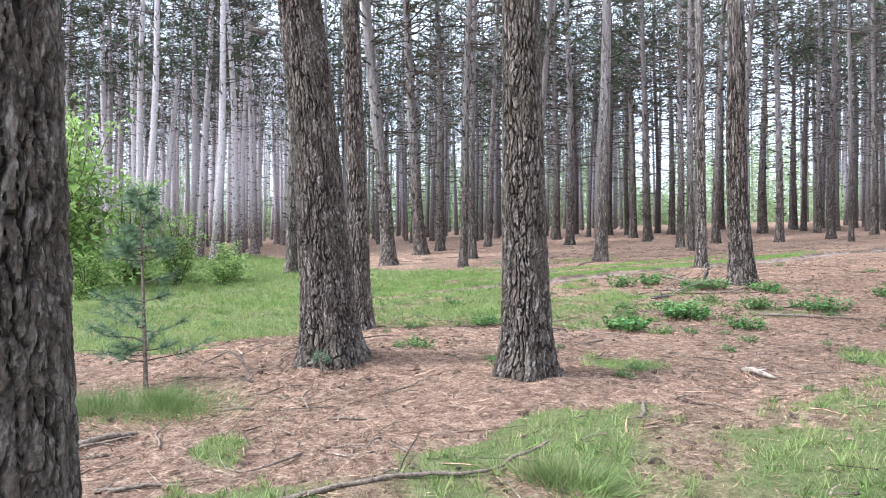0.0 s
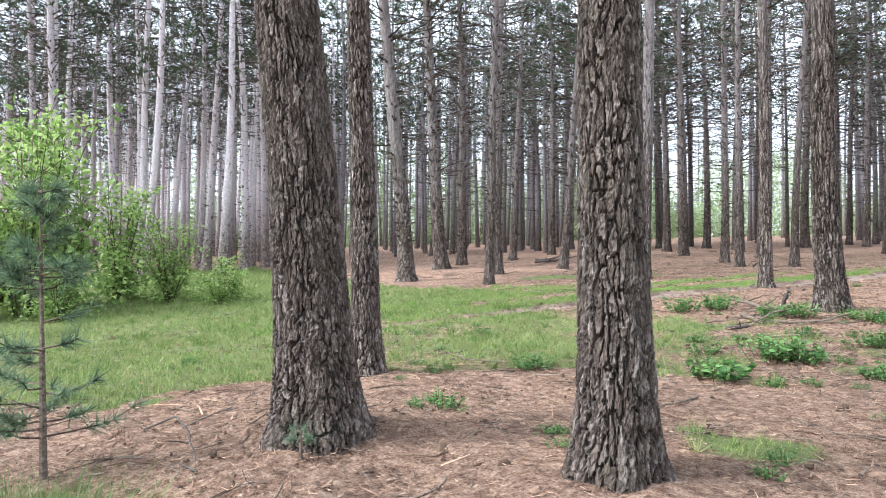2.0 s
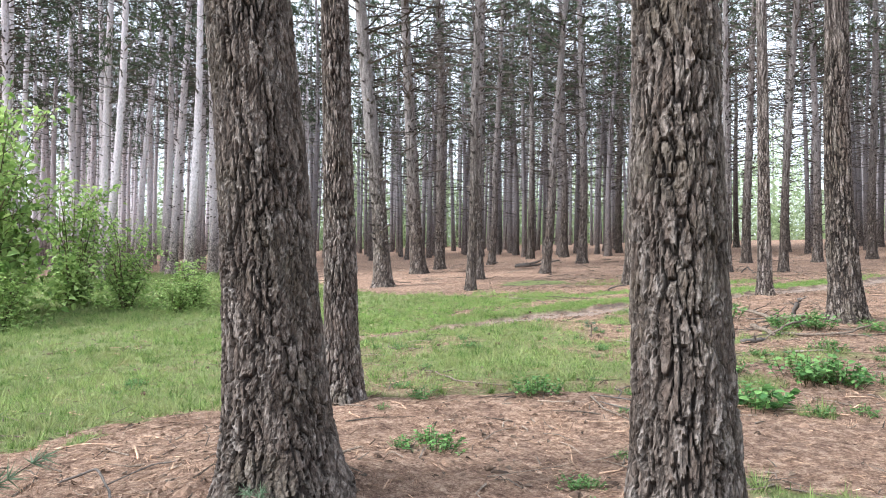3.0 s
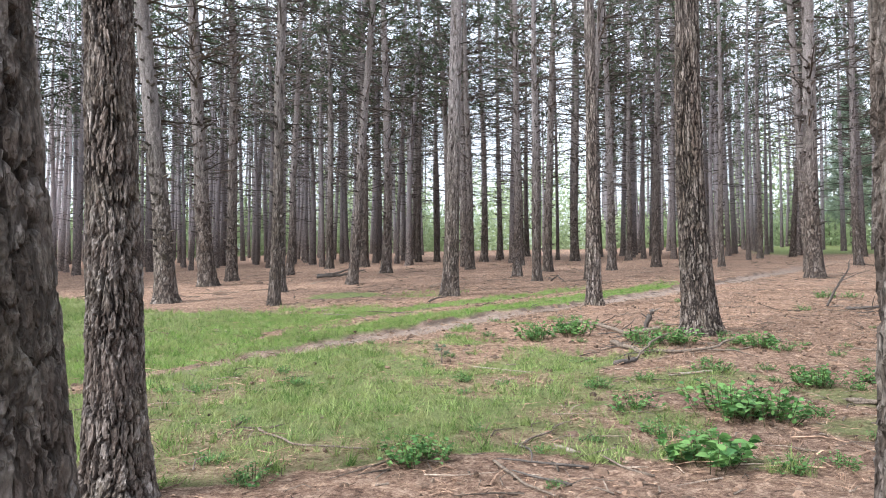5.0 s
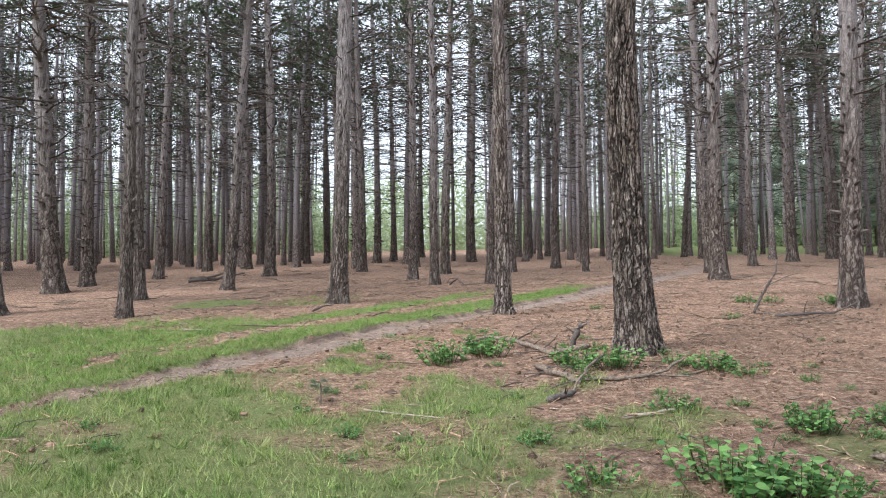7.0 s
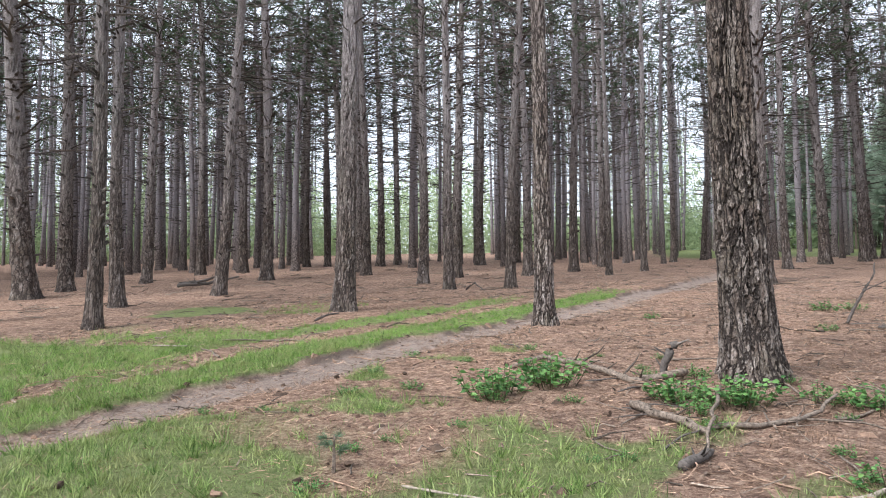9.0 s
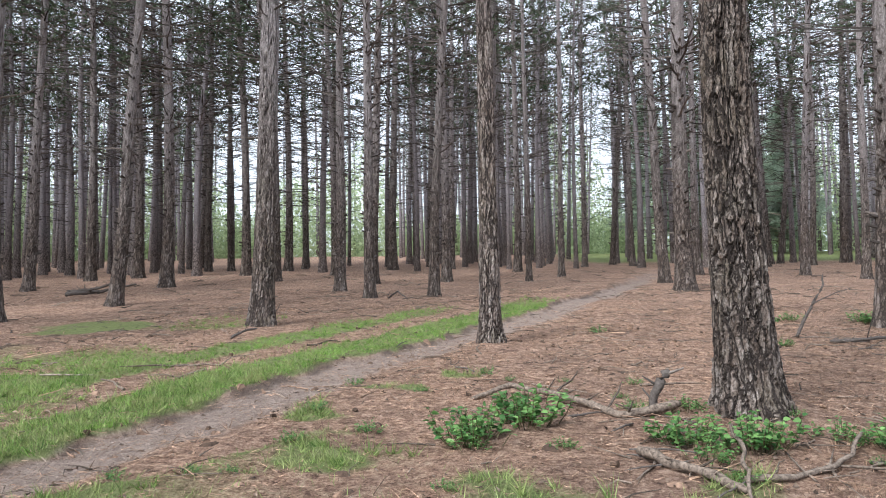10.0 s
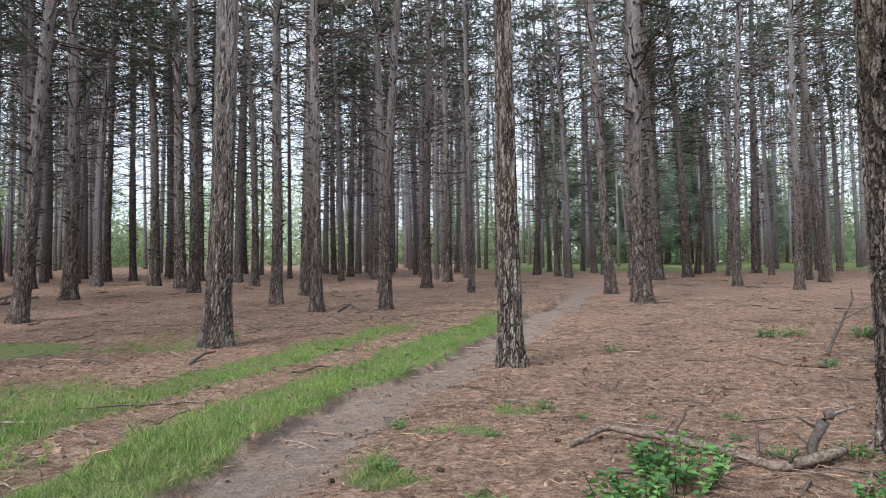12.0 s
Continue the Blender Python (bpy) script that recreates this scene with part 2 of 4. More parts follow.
STEM = woody("green_stem", (0.09, 0.08, 0.045), (0.17, 0.15, 0.08), 40)
CONE = woody("pine_cone_scales", (0.09, 0.06, 0.045), (0.22, 0.15, 0.11), 60)

# ---- shapes ----
rng = np.random.default_rng(7)


def mesh_of(name, verts, faces, mat, smooth=False):
    me = bpy.data.meshes.new(name)
    verts, faces = np.asarray(verts, np.float32), np.asarray(faces, np.int32)
    k = faces.shape[1]
    me.vertices.add(len(verts))
    me.vertices.foreach_set("co", verts.ravel())
    me.loops.add(faces.size)
    me.loops.foreach_set("vertex_index", faces.ravel())
    me.polygons.add(len(faces))
    me.polygons.foreach_set("loop_start", np.arange(0, faces.size, k, dtype=np.int32))
    me.polygons.foreach_set("use_smooth", np.full(len(faces), smooth))
    me.materials.append(mat)
    me.update(calc_edges=True)
    return me


def part(name, me, parent, label="", kind=""):
    ob = new(name, me)
    ob.parent = parent
    return tagged(ob, label=label, kind=kind)


def paint(me, name, rgb):
    a = me.color_attributes.new(name, "FLOAT_COLOR", "POINT")
    a.data.foreach_set("color", np.concatenate([rgb, np.ones((len(rgb), 1))], 1).astype(np.float32).ravel())


def lattice(ix, iy, seed):
    """A hash of whole numbers to 0..1."""
    h = (ix.astype(np.int64) * 374761393 + iy.astype(np.int64) * 668265263 + seed * 2147483647) & 0xFFFFFFFF
    h = ((h ^ (h >> 13)) * 1274126177) & 0xFFFFFFFF
    return ((h ^ (h >> 16)) & 0xFFFF) / 65535.0


def smooth_noise(x, y, seed=0):
    ix, iy = np.floor(x), np.floor(y)
    fx, fy = x - ix, y - iy
    fx, fy = fx * fx * (3 - 2 * fx), fy * fy * (3 - 2 * fy)
    a, b = lattice(ix, iy, seed), lattice(ix + 1, iy, seed)
    c, d = lattice(ix, iy + 1, seed), lattice(ix + 1, iy + 1, seed)
    return a + (b - a) * fx + (c - a) * fy + (a - b - c + d) * fx * fy


def step01(a, b, x):
    t = np.clip((x - a) / (b - a), 0, 1)
    return t * t * (3 - 2 * t)


def noise3(p, seed):
    """Smooth noise in space, 0 to 1."""
    i = np.floor(p)
    f = p - i
    f = f * f * (3 - 2 * f)
    out = 0
    for dx in (0, 1):
        for dy in (0, 1):
            for dz in (0, 1):
                w = (f[..., 0] if dx else 1 - f[..., 0]) * (f[..., 1] if dy else 1 - f[..., 1]) * (f[..., 2] if dz else 1 - f[..., 2])
                out = out + w * lattice(i[..., 0] + dx + 57 * (i[..., 2] + dz), i[..., 1] + dy + 131 * (i[..., 2] + dz), seed)
    return out


def girth(d, z, height):
    """A trunk's radius at a height: a swollen butt, then a slim, slowly tapering stem."""
    z = np.asarray(z, float)
    body = d / 2 * (0.74 + 0.26 * np.exp(-np.clip(z, 0, 30) / 0.9))
    return body * (1 - 0.8 * np.clip(z / height, 0, 1) ** 1.3)


def cells(p, q, columns, seed):
    """Jittered cells on an unrolled trunk: the gap between the two nearest centres, and a chance value and a sideways place in the nearest."""
    ip, iq = np.floor(p), np.floor(q)
    one, two, luck, side = np.full(p.shape, 9.0), np.full(p.shape, 9.0), np.zeros(p.shape), np.zeros(p.shape)
    for di in (-1, 0, 1):
        for dj in (-1, 0, 1):
            ci, cj = np.mod(ip + di, columns), iq + dj
            dx = ip + di + 0.5 + 0.8 * (lattice(ci, cj, seed) - 0.5) - p
            dy = cj + 0.5 + 0.9 * (lattice(ci, cj, seed + 1) - 0.5) - q
            far_ = np.sqrt(dx * dx + dy * dy)
            near = far_ < one
            two = np.where(near, one, np.minimum(two, far_))
            luck = np.where(near, lattice(ci, cj, seed + 2), luck)
            side = np.where(near, -dx, side)
            one = np.where(near, far_, one)
    return two - one, luck, side


def trunk_mesh(name, d, height, sides, levels, mat, seed, bark=0.0, plate=(0.06, 0.17), bend=0.15, sweep=(0.0, 0.0)):
    """A tapered trunk with a flared, lobed foot; bark: depth of the furrows between its plates; sweep: how its middle bows out."""
    th = np.linspace(0, 2 * np.pi, sides, endpoint=False)
    T, Z = np.meshgrid(th, np.asarray(levels))
    R = girth(d, Z, height) * (1 + 0.2 * np.exp(-np.clip(Z, 0, 9) / 0.16))
    R = R * (1 + 0.08 * np.exp(-np.clip(Z, 0, 9) / 0.35) * np.cos(5 * T + seed) + 0.025 * np.cos(2 * T + Z * 0.7 + seed))
    rgb = None
    if bark:
        space = np.stack([np.cos(T) * d / 2, np.sin(T) * d / 2, Z], -1)
        wob = [noise3(space * [8, 8, 4] + 3, seed + k) - 0.5 for k in (1, 2)]
        ruff = [noise3(space * [30, 30, 18] + 8, seed + k) - 0.5 for k in (3, 4)]
        fray = [noise3(space * [80, 80, 60] + 5, seed + k) - 0.5 for k in (5, 6)]
        columns = max(6, round(np.pi * d / plate[0]))
        p = T / (2 * np.pi) * columns + 1.5 * wob[0] + 0.6 * ruff[0] + 0.3 * fray[0]
        q = Z / plate[1] + 1.0 * wob[1] + 0.4 * ruff[1] + 0.16 * fray[1]
        gap, luck, side = cells(p, q, columns, seed)
        gap2, luck2, _ = cells(p * 1.7 + 0.4, q * 3.4 + 0.7 * luck, columns * 2, seed + 20)
        open_ = step01(0.28, 0.6, noise3(space * [10, 10, 3.2] + 17, seed + 12))
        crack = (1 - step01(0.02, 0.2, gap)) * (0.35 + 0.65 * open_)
        flake = (1 - step01(0.0, 0.16, gap2)) * step01(0.3, 0.7, noise3(space * [14, 14, 9] + 23, seed + 13))
        grit = noise3(space * [110, 110, 70], seed + 10)
        swell = noise3(space * [13, 13, 5] + 41, seed + 14) - 0.5
        fade = 1 - 0.6 * step01(4.0, 9.0, Z)
        R = R + bark * fade * (-1.35 * crack + 0.5 * (luck - 0.5) + 0.35 * side + 0.4 * (luck2 - 0.5) - 0.35 * flake + 0.45 * (grit - 0.5) + 0.7 * swell)
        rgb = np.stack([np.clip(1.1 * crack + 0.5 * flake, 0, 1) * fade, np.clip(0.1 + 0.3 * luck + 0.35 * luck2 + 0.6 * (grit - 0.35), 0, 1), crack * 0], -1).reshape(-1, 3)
    zz = np.clip(Z / height, 0, 1)
    cx = bend * np.sin(zz * 5 + seed) * zz + sweep[0] * np.sin(np.pi * np.clip(Z / 4.5, 0, 1))
    cy = bend * np.cos(zz * 4 + seed * 2) * zz + sweep[1] * np.sin(np.pi * np.clip(Z / 4.5, 0, 1))
    V = np.stack([R * np.cos(T) + cx, R * np.sin(T) + cy, Z], -1).reshape(-1, 3)
    i, j = np.meshgrid(np.arange(len(levels) - 1), np.arange(sides), indexing="ij")
    a, b = i * sides + j, i * sides + (j + 1) % sides
    me = mesh_of(name, V, np.stack([a, b, b + sides, a + sides], -1).reshape(-1, 4), mat, sides < 80)
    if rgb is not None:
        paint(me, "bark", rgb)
    axis = lambda z: (float(np.interp(z, levels, cx[:, 0])), float(np.interp(z, levels, cy[:, 0])), float(girth(d, z, height)))  # noqa: E731
    return me, axis


class Heap:
    """Collects triangles of many small pieces for one mesh."""

    def __init__(self):
        self.v, self.f, self.n = [], [], 0

    def add(self, v, f):
        self.v.append(np.asarray(v, np.float32))
        self.f.append(np.asarray(f, np.int32) + self.n)
        self.n += len(v)

    def mesh(self, name, mat, smooth=False):
        return mesh_of(name, np.concatenate(self.v), np.concatenate(self.f), mat, smooth)


def tube(heap, pts, r0, r1, sides=3, rough=0.0):
    """A tapered stick through points, closed to a tip."""
    pts = np.asarray(pts, float)
    k = len(pts)
    way = np.gradient(pts, axis=0)
    way /= np.linalg.norm(way, axis=1)[:, None] + 1e-9
    ref = np.where(np.abs(way[:, 2:3]) > 0.85, [[1.0, 0, 0]], [[0, 0, 1.0]])
    a = np.cross(way, ref)
    a /= np.linalg.norm(a, axis=1)[:, None] + 1e-9
    b = np.cross(way, a)
    th = np.linspace(0, 2 * np.pi, sides, endpoint=False)
    r = (np.linspace(r0, r1, k) if np.isscalar(r0) else np.asarray(r0))[:, None] * (1 + rough * (rng.random((k, sides)) - 0.5))
    v = pts[:, None, :] + r[..., None] * (np.cos(th)[None, :, None] * a[:, None, :] + np.sin(th)[None, :, None] * b[:, None, :])
    i, j = np.meshgrid(np.arange(k - 1), np.arange(sides), indexing="ij")
    p, q = (i * sides + j).ravel(), (i * sides + (j + 1) % sides).ravel()
    f = np.concatenate([np.stack([p, q, q + sides], -1), np.stack([p, q + sides, p + sides], -1)])
    caps = [[0, s + 1, s] for s in range(1, sides - 1)] + [[(k - 1) * sides, (k - 1) * sides + s, (k - 1) * sides + s + 1] for s in range(1, sides - 1)]
    heap.add(v.reshape(-1, 3), np.concatenate([f, np.array(caps)]))


def blades(heap, centres, ways, length, width, droop=0.0):
    """One slim triangle per row, from its centre along its way; all in one go."""
    c, w = np.asarray(centres, float), np.asarray(ways, float)
    w = w / (np.linalg.norm(w, axis=1)[:, None] + 1e-9)
    side = np.cross(w, rng.normal(size=w.shape))
    side /= np.linalg.norm(side, axis=1)[:, None] + 1e-9
    ln, wd = np.broadcast_to(length, len(c))[:, None], np.broadcast_to(width, len(c))[:, None]
    tip = c + w * ln
    tip[:, 2] -= droop * ln[:, 0]
    v = np.stack([c - side * wd / 2, c + side * wd / 2, tip], 1).reshape(-1, 3)
    heap.add(v, np.arange(len(v)).reshape(-1, 3))


def leaves(heap, centres, ways, length, width, fold=0.25):
    """Broad pointed leaves folded along the midrib: four triangles each."""
    c, w = np.asarray(centres, float), np.asarray(ways, float)
    w = w / (np.linalg.norm(w, axis=1)[:, None] + 1e-9)
    up = np.array([0, 0, 1.0]) + 0.5 * rng.normal(size=w.shape)
    side = np.cross(w, up)
    side /= np.linalg.norm(side, axis=1)[:, None] + 1e-9
    nrm = np.cross(side, w)
    ln, wd = np.broadcast_to(length, len(c))[:, None], np.broadcast_to(width, len(c))[:, None]
    spine = [c, c + w * ln * 0.3, c + w * ln * 0.65 - nrm * ln * 0.04, c + w * ln - nrm * ln * 0.16]
    out, lift = side * wd / 2, nrm * wd * fold
    v = np.stack([spine[0], spine[1] - out + lift, spine[1], spine[1] + out + lift, spine[2] - out * 0.8 + lift * 0.8, spine[2], spine[2] + out * 0.8 + lift * 0.8, spine[3]], 1).reshape(-1, 3)
    o = np.arange(len(c))[:, None] * 8
    f = np.concatenate([o + np.array([k]) for k in ((0, 2, 1), (0, 3, 2), (1, 2, 5), (1, 5, 4), (2, 3, 6), (2, 6, 5), (4, 5, 7), (5, 6, 7))])
    heap.add(v, f)

# ---- the plan: path, turf and ground (level plan, metres) ----
PATH_LEFT = np.array([(-12.4, 6.5), (-10.6, 9.0), (-9.9, 11.4), (-9.55, 13.2), (-9.15, 14.9), (-8.6, 16.9), (-8.0, 18.4), (-7.4, 19.9), (-6.4, 22.9), (-5.2, 26.6), (-3.7, 31.0), (-1.2, 40.0), (2.0, 52.0), (8.0, 75.0)])
PATH_WIDE = np.array([0.2, 0.25, 0.35, 0.6, 0.75, 0.8, 0.75, 0.75, 0.75, 0.7, 0.7, 0.8, 0.9, 1.0])


def off_path(x, y):
    """How far right of the path's left edge a place lies, and the path's width there."""
    px = np.interp(y, PATH_LEFT[:, 1], PATH_LEFT[:, 0])
    lean_ = np.interp(y, PATH_LEFT[:, 1], np.gradient(PATH_LEFT[:, 0], PATH_LEFT[:, 1]))
    wob = 0.16 * (smooth_noise(y * 1.3, y * 0 + 3, 4) - 0.5) + 0.1 * (smooth_noise(y * 5, y * 0 + 8, 5) - 0.5)
    return (x - px - wob) / np.sqrt(1 + lean_ ** 2), np.interp(y, PATH_LEFT[:, 1], PATH_WIDE)


def inside(poly, x, y):
    poly = np.asarray(poly, float)
    ok = np.zeros(np.shape(x), bool)
    for (x0, y0), (x1, y1) in zip(poly, np.roll(poly, -1, 0)):
        ok ^= ((y0 > y) != (y1 > y)) & (x < (x1 - x0) * (y - y0) / (y1 - y0 + 1e-12) + x0)
    return ok


MEADOW = [(-26, 3), (-13, 2.5), (-9.6, 4.7), (-8.3, 5.8), (-7.5, 6.9), (-6.9, 7.7), (-6.4, 8.2), (-5.7, 8.9), (-4.7, 9.0), (-4.5, 9.9), (-4.9, 10.6), (-4.9, 11.6), (-5.3, 12.8), (-6.0, 14.0), (-7.5, 14.6), (-9.2, 12.6), (-10.3, 9.8), (-11, 12), (-10.2, 16.9), (-13, 16.6), (-15, 16.6), (-22, 19.5), (-32, 23), (-36, 18), (-30, 8)]
VERGE = [(-3.4, 3.6), (-3.0, 4.7), (-2.5, 5.2), (-2.0, 6.0), (-1.5, 6.8), (-0.9, 7.6), (2.5, 8.5), (4, 2), (0, -4), (-6, -4), (-4.2, 2.0)]
FAINT = [(-4.6, 9.2), (-2.9, 9.4), (-2.6, 11.5), (-4.6, 14), (-5.6, 13.6)]


def turf(x, y):
    """How thick the grass stands, 0 to 1."""
    wx = x + 0.9 * (smooth_noise(x * 0.9, y * 0.9, 11) - 0.5) + 0.35 * (smooth_noise(x * 3, y * 3, 12) - 0.5)
    wy = y + 0.9 * (smooth_noise(x * 0.9 + 40, y * 0.9, 13) - 0.5) + 0.35 * (smooth_noise(x * 3 + 9, y * 3, 14) - 0.5)
    g = np.where(inside(MEADOW, wx, wy), 0.25 + 0.85 * step01(0.15, 0.75, 0.6 * smooth_noise(x * 0.8, y * 0.8, 15) + 0.4 * smooth_noise(x * 2.3, y * 2.3, 19)) + 0.3 * step01(-8, -12, x), 0.0)
    g = g * np.where(inside(MEADOW, x, y), 1 - 0.75 * step01(10.5, 13.0, y) * step01(-9, -7.5, x) * step01(0.4, 0.62, smooth_noise(x * 1.3, y * 1.3, 20)), 1)
    g = np.where(inside(VERGE, wx, wy), 0.12 + 0.85 * step01(0.3, 0.75, 0.6 * smooth_noise(x * 1.1, y * 1.1, 16) + 0.4 * smooth_noise(x * 3.3, y * 3.3, 26)), g)
    g = np.where(inside(FAINT, wx, wy), np.maximum(g, 0.5 * step01(0.45, 0.7, smooth_noise(x * 1.6, y * 1.6, 17))), g)
    for cx, cy, r in ((-2.9, 7.5, 0.45), (-1.2, 9.1, 0.5), (-2.1, 4.4, 0.4), (-4.0, 3.7, 0.3), (-7.33, 16.2, 0.22), (-7.6, 15.0, 0.3), (-7.4, 13.7, 0.5), (-5.7, 13.2, 0.6), (-6.9, 17.0, 0.2), (-13.5, 21.0, 1.0)):
        g = np.maximum(g, 0.85 * (1 - step01(0.6, 1.1, np.hypot(wx - cx, wy - cy) / r)))
    s, w = off_path(x, y)
    fade = 1 - step01(23.5, 27.5, y)
    band = step01(-1.0, -0.85, s + 0.2 * (wx - x)) * (1 - step01(-0.06, 0.0, s)) * 0.95
    band2 = step01(-2.5, -2.15, s + 0.4 * (wx - x)) * (1 - step01(-1.75, -1.5, s + 0.2 * (wy - y))) * 0.85
    rut = step01(-1.75, -1.5, s + 0.2 * (wy - y)) * (1 - step01(-1.1, -0.85, s + 0.2 * (wx - x))) * step01(13.5, 15.5, y)
    g = g * (1 - 0.75 * rut)
    strip = np.maximum(band, band2 * (1 - step01(22, 25.5, y))) * fade * step01(9.0, 11.0, y)
    thin = 0.5 * (1 - 0.85 * rut) * step01(-6.5, -3.5, s) * (s < 0) * step01(0.4, 0.65, smooth_noise(x * 0.8, y * 0.8, 18)) * fade * (1 - step01(20, 24, y))
    g = np.maximum(g, np.maximum(strip, thin))
    g = np.maximum(g, 0.9 * step01(52, 58, y) * step01(-5, -1, x) * (1 - step01(95, 110, y)))
    return np.clip(g * (1 - trodden(x, y)), 0, 1)


def trodden(x, y):
    """The bare earth of the path, 0 to 1; it fades out into the meadow."""
    s, w = off_path(x, y)
    ragged = 0.25 * (smooth_noise(x * 4, y * 4, 21) - 0.5)
    k = step01(-0.03, 0.03, s) * (1 - step01(0.75, 1.15, s / w + ragged))
    return k * (0.15 + 0.85 * step01(10.5, 14.0, y)) * step01(7.0, 9.5, y) * (1 - 0.8 * step01(30, 45, y))


def height(x, y):
    """Ground height above the level plan."""
    x, y = np.asarray(x, float), np.asarray(y, float)
    h = 0.05 * (smooth_noise(x * 0.5, y * 0.5, 31) - 0.5) + 0.03 * (smooth_noise(x * 2.1, y * 2.1, 32) - 0.5) + 0.022 * (smooth_noise(x * 6, y * 6, 33) - 0.5)
    for cx, cy, a, r in ((-5.6, 5.9, 0.16, 0.9), (-3.4, 6.15, 0.14, 0.8), (-6.85, 7.6, 0.08, 0.7), (-4.47, 15.4, 0.09, 0.7), (-6.62, 19.0, 0.05, 0.5)):
        h = h + a * np.exp(-((x - cx) ** 2 + (y - cy) ** 2) / r ** 2)
    s, w = off_path(x, y)
    on = step01(10.5, 14.5, y) * (1 - step01(34, 44, y))
    h = h - 0.06 * on * step01(-0.03, 0.04, s + 0.12 * (smooth_noise(x * 3, y * 3, 34) - 0.5)) * (1 - step01(0.6, 1.5, s / w)) + 0.02 * on * np.exp(-((s + 0.1) / 0.12) ** 2)
    along = x * -0.101 + y * 0.995
    h = h - 0.0647 * np.clip(along - 85, 0, None) + 0.0647 * np.clip(-along - 12, 0, None)
    return h


def at(x, y, z=0.0):
    """A place on the hillside: plan x, y, and z above the ground there."""
    return SLOPE @ Vector((x, y, float(height(x, y)) + z))


def spread(lo, hi, step, reach, grow=1.35):
    mid = list(np.arange(lo, hi, step))
    out, s = [], step
    while not out or out[-1] < reach:
        s *= grow
        out.append((out[-1] if out else 0) + s)
    return np.array([lo - o for o in out[::-1]] + mid + [mid[-1] + o for o in out])


gx, gy = spread(-20, 5, 0.07, 500), spread(-3, 30, 0.08, 500)
X, Y = np.meshgrid(gx, gy)
V = np.stack([X, Y, height(X, Y)], -1).reshape(-1, 3)
i, j = np.meshgrid(np.arange(len(gy) - 1), np.arange(len(gx) - 1), indexing="ij")
q = i * len(gx) + j
ground_mesh = mesh_of("ground", V, np.stack([q, q + 1, q + 1 + len(gx), q + len(gx)], -1).reshape(-1, 4), FLOOR, True)
S_, W_ = off_path(X, Y)
lip = np.exp(-((S_ - 0.02) / 0.06) ** 2) * step01(11.0, 14.0, Y) * (1 - step01(30, 44, Y)) * step01(0.35, 0.6, smooth_noise(X * 4, Y * 4, 22)) * 0.8
paint(ground_mesh, "zone", np.stack([turf(X, Y), trodden(X, Y), lip], -1).reshape(-1, 3))
ground = tagged(new("ground", ground_mesh), "forest floor of reddish pine needles with turf and an earth path", "ground", kind="structure")
ground.matrix_world = SLOPE

# ---- pines ----
def dead_limbs(axis, low, high, count, reach, segs, twigs, knots=14):
    """Bare dead branches in loose whorls up the trunk, with short snags below."""
    heap = Heap()
    z = low
    zs = np.sort(low + (high - low) * rng.random(count) ** 0.75)
    for z in zs:
        cx, cy, r = axis(z)
        a = rng.random() * 2 * np.pi
        ln = reach * (0.35 + 0.65 * rng.random()) * (0.55 + 0.45 * min(1, (z - low) / 4))
        t = np.linspace(0, 1, segs)
        rise = rng.uniform(-0.12, 0.3)
        kink = rng.normal(0, 0.05, (segs, 3)) * t[:, None] * ln
        pts = np.stack([cx + np.cos(a) * (r * 0.8 + t * ln), cy + np.sin(a) * (r * 0.8 + t * ln), z + rise * t * ln + 0.12 * ln * t * t], -1) + kink
        tube(heap, pts, 0.012 + 0.008 * ln, 0.005)
        for _ in range(twigs):
            k = rng.integers(1, segs)
            w = rng.normal(0, 0.5, 3) + np.array([np.cos(a), np.sin(a), 0.1])
            tube(heap, np.stack([pts[k], pts[k] + w * 0.2 * ln, pts[k] + w * 0.36 * ln + [0, 0, 0.06 * ln]]), 0.007, 0.003)
    for _ in range(knots):
        z = rng.uniform(1.0, low + 4.0)
        cx, cy, r = axis(z)
        a = rng.random() * 2 * np.pi
        w = np.array([np.cos(a), np.sin(a), 0.25])
        p0 = np.array([cx, cy, z])
        tube(heap, np.stack([p0 + w * r * 0.8, p0 + w * (r + rng.uniform(0.04, 0.14))]), 0.03, 0.016, 5)
    return heap


def needle_crown(axis, low, top, branches, tufts, reach, blade, per):
    """Live boughs with separate brushes of needles, thicker towards the top."""
    wood, green = Heap(), Heap()
    cs, ws = [], []
    for _ in range(branches):
        z = low + (top - low) * rng.random() ** 0.8
        cx, cy, r = axis(min(z, top))
        a = rng.random() * 2 * np.pi
        ln = reach * (0.4 + 0.6 * rng.random()) * (1.05 - 0.75 * ((z - low) / (top - low)) ** 2)
        t = np.linspace(0, 1, 4)
        pts = np.stack([cx + np.cos(a) * t * ln, cy + np.sin(a) * t * ln, z + ln * (0.08 * t + 0.25 * t * t) * rng.uniform(0.2, 1.4)], -1) + rng.normal(0, 0.05, (4, 3)) * ln * t[:, None]
        tube(wood, pts, 0.03, 0.006)
        for _ in range(tufts):
            u = rng.uniform(0.35, 1.05)
            p = np.array([np.interp(u, t, pts[:, k]) for k in range(3)]) + rng.normal(0, 0.16 * ln, 3) * [1, 1, 0.5]
            w = rng.normal(0, 0.75, (per, 3)) + np.array([np.cos(a), np.sin(a), 0.5]) * 0.6
            cs.append(np.repeat(p[None], per, 0))
            ws.append(w)
    cs, ws = np.concatenate(cs), np.concatenate(ws)
    blades(green, cs, ws, blade * rng.uniform(0.6, 1.2, len(cs)), blade * 0.15)
    return wood, green


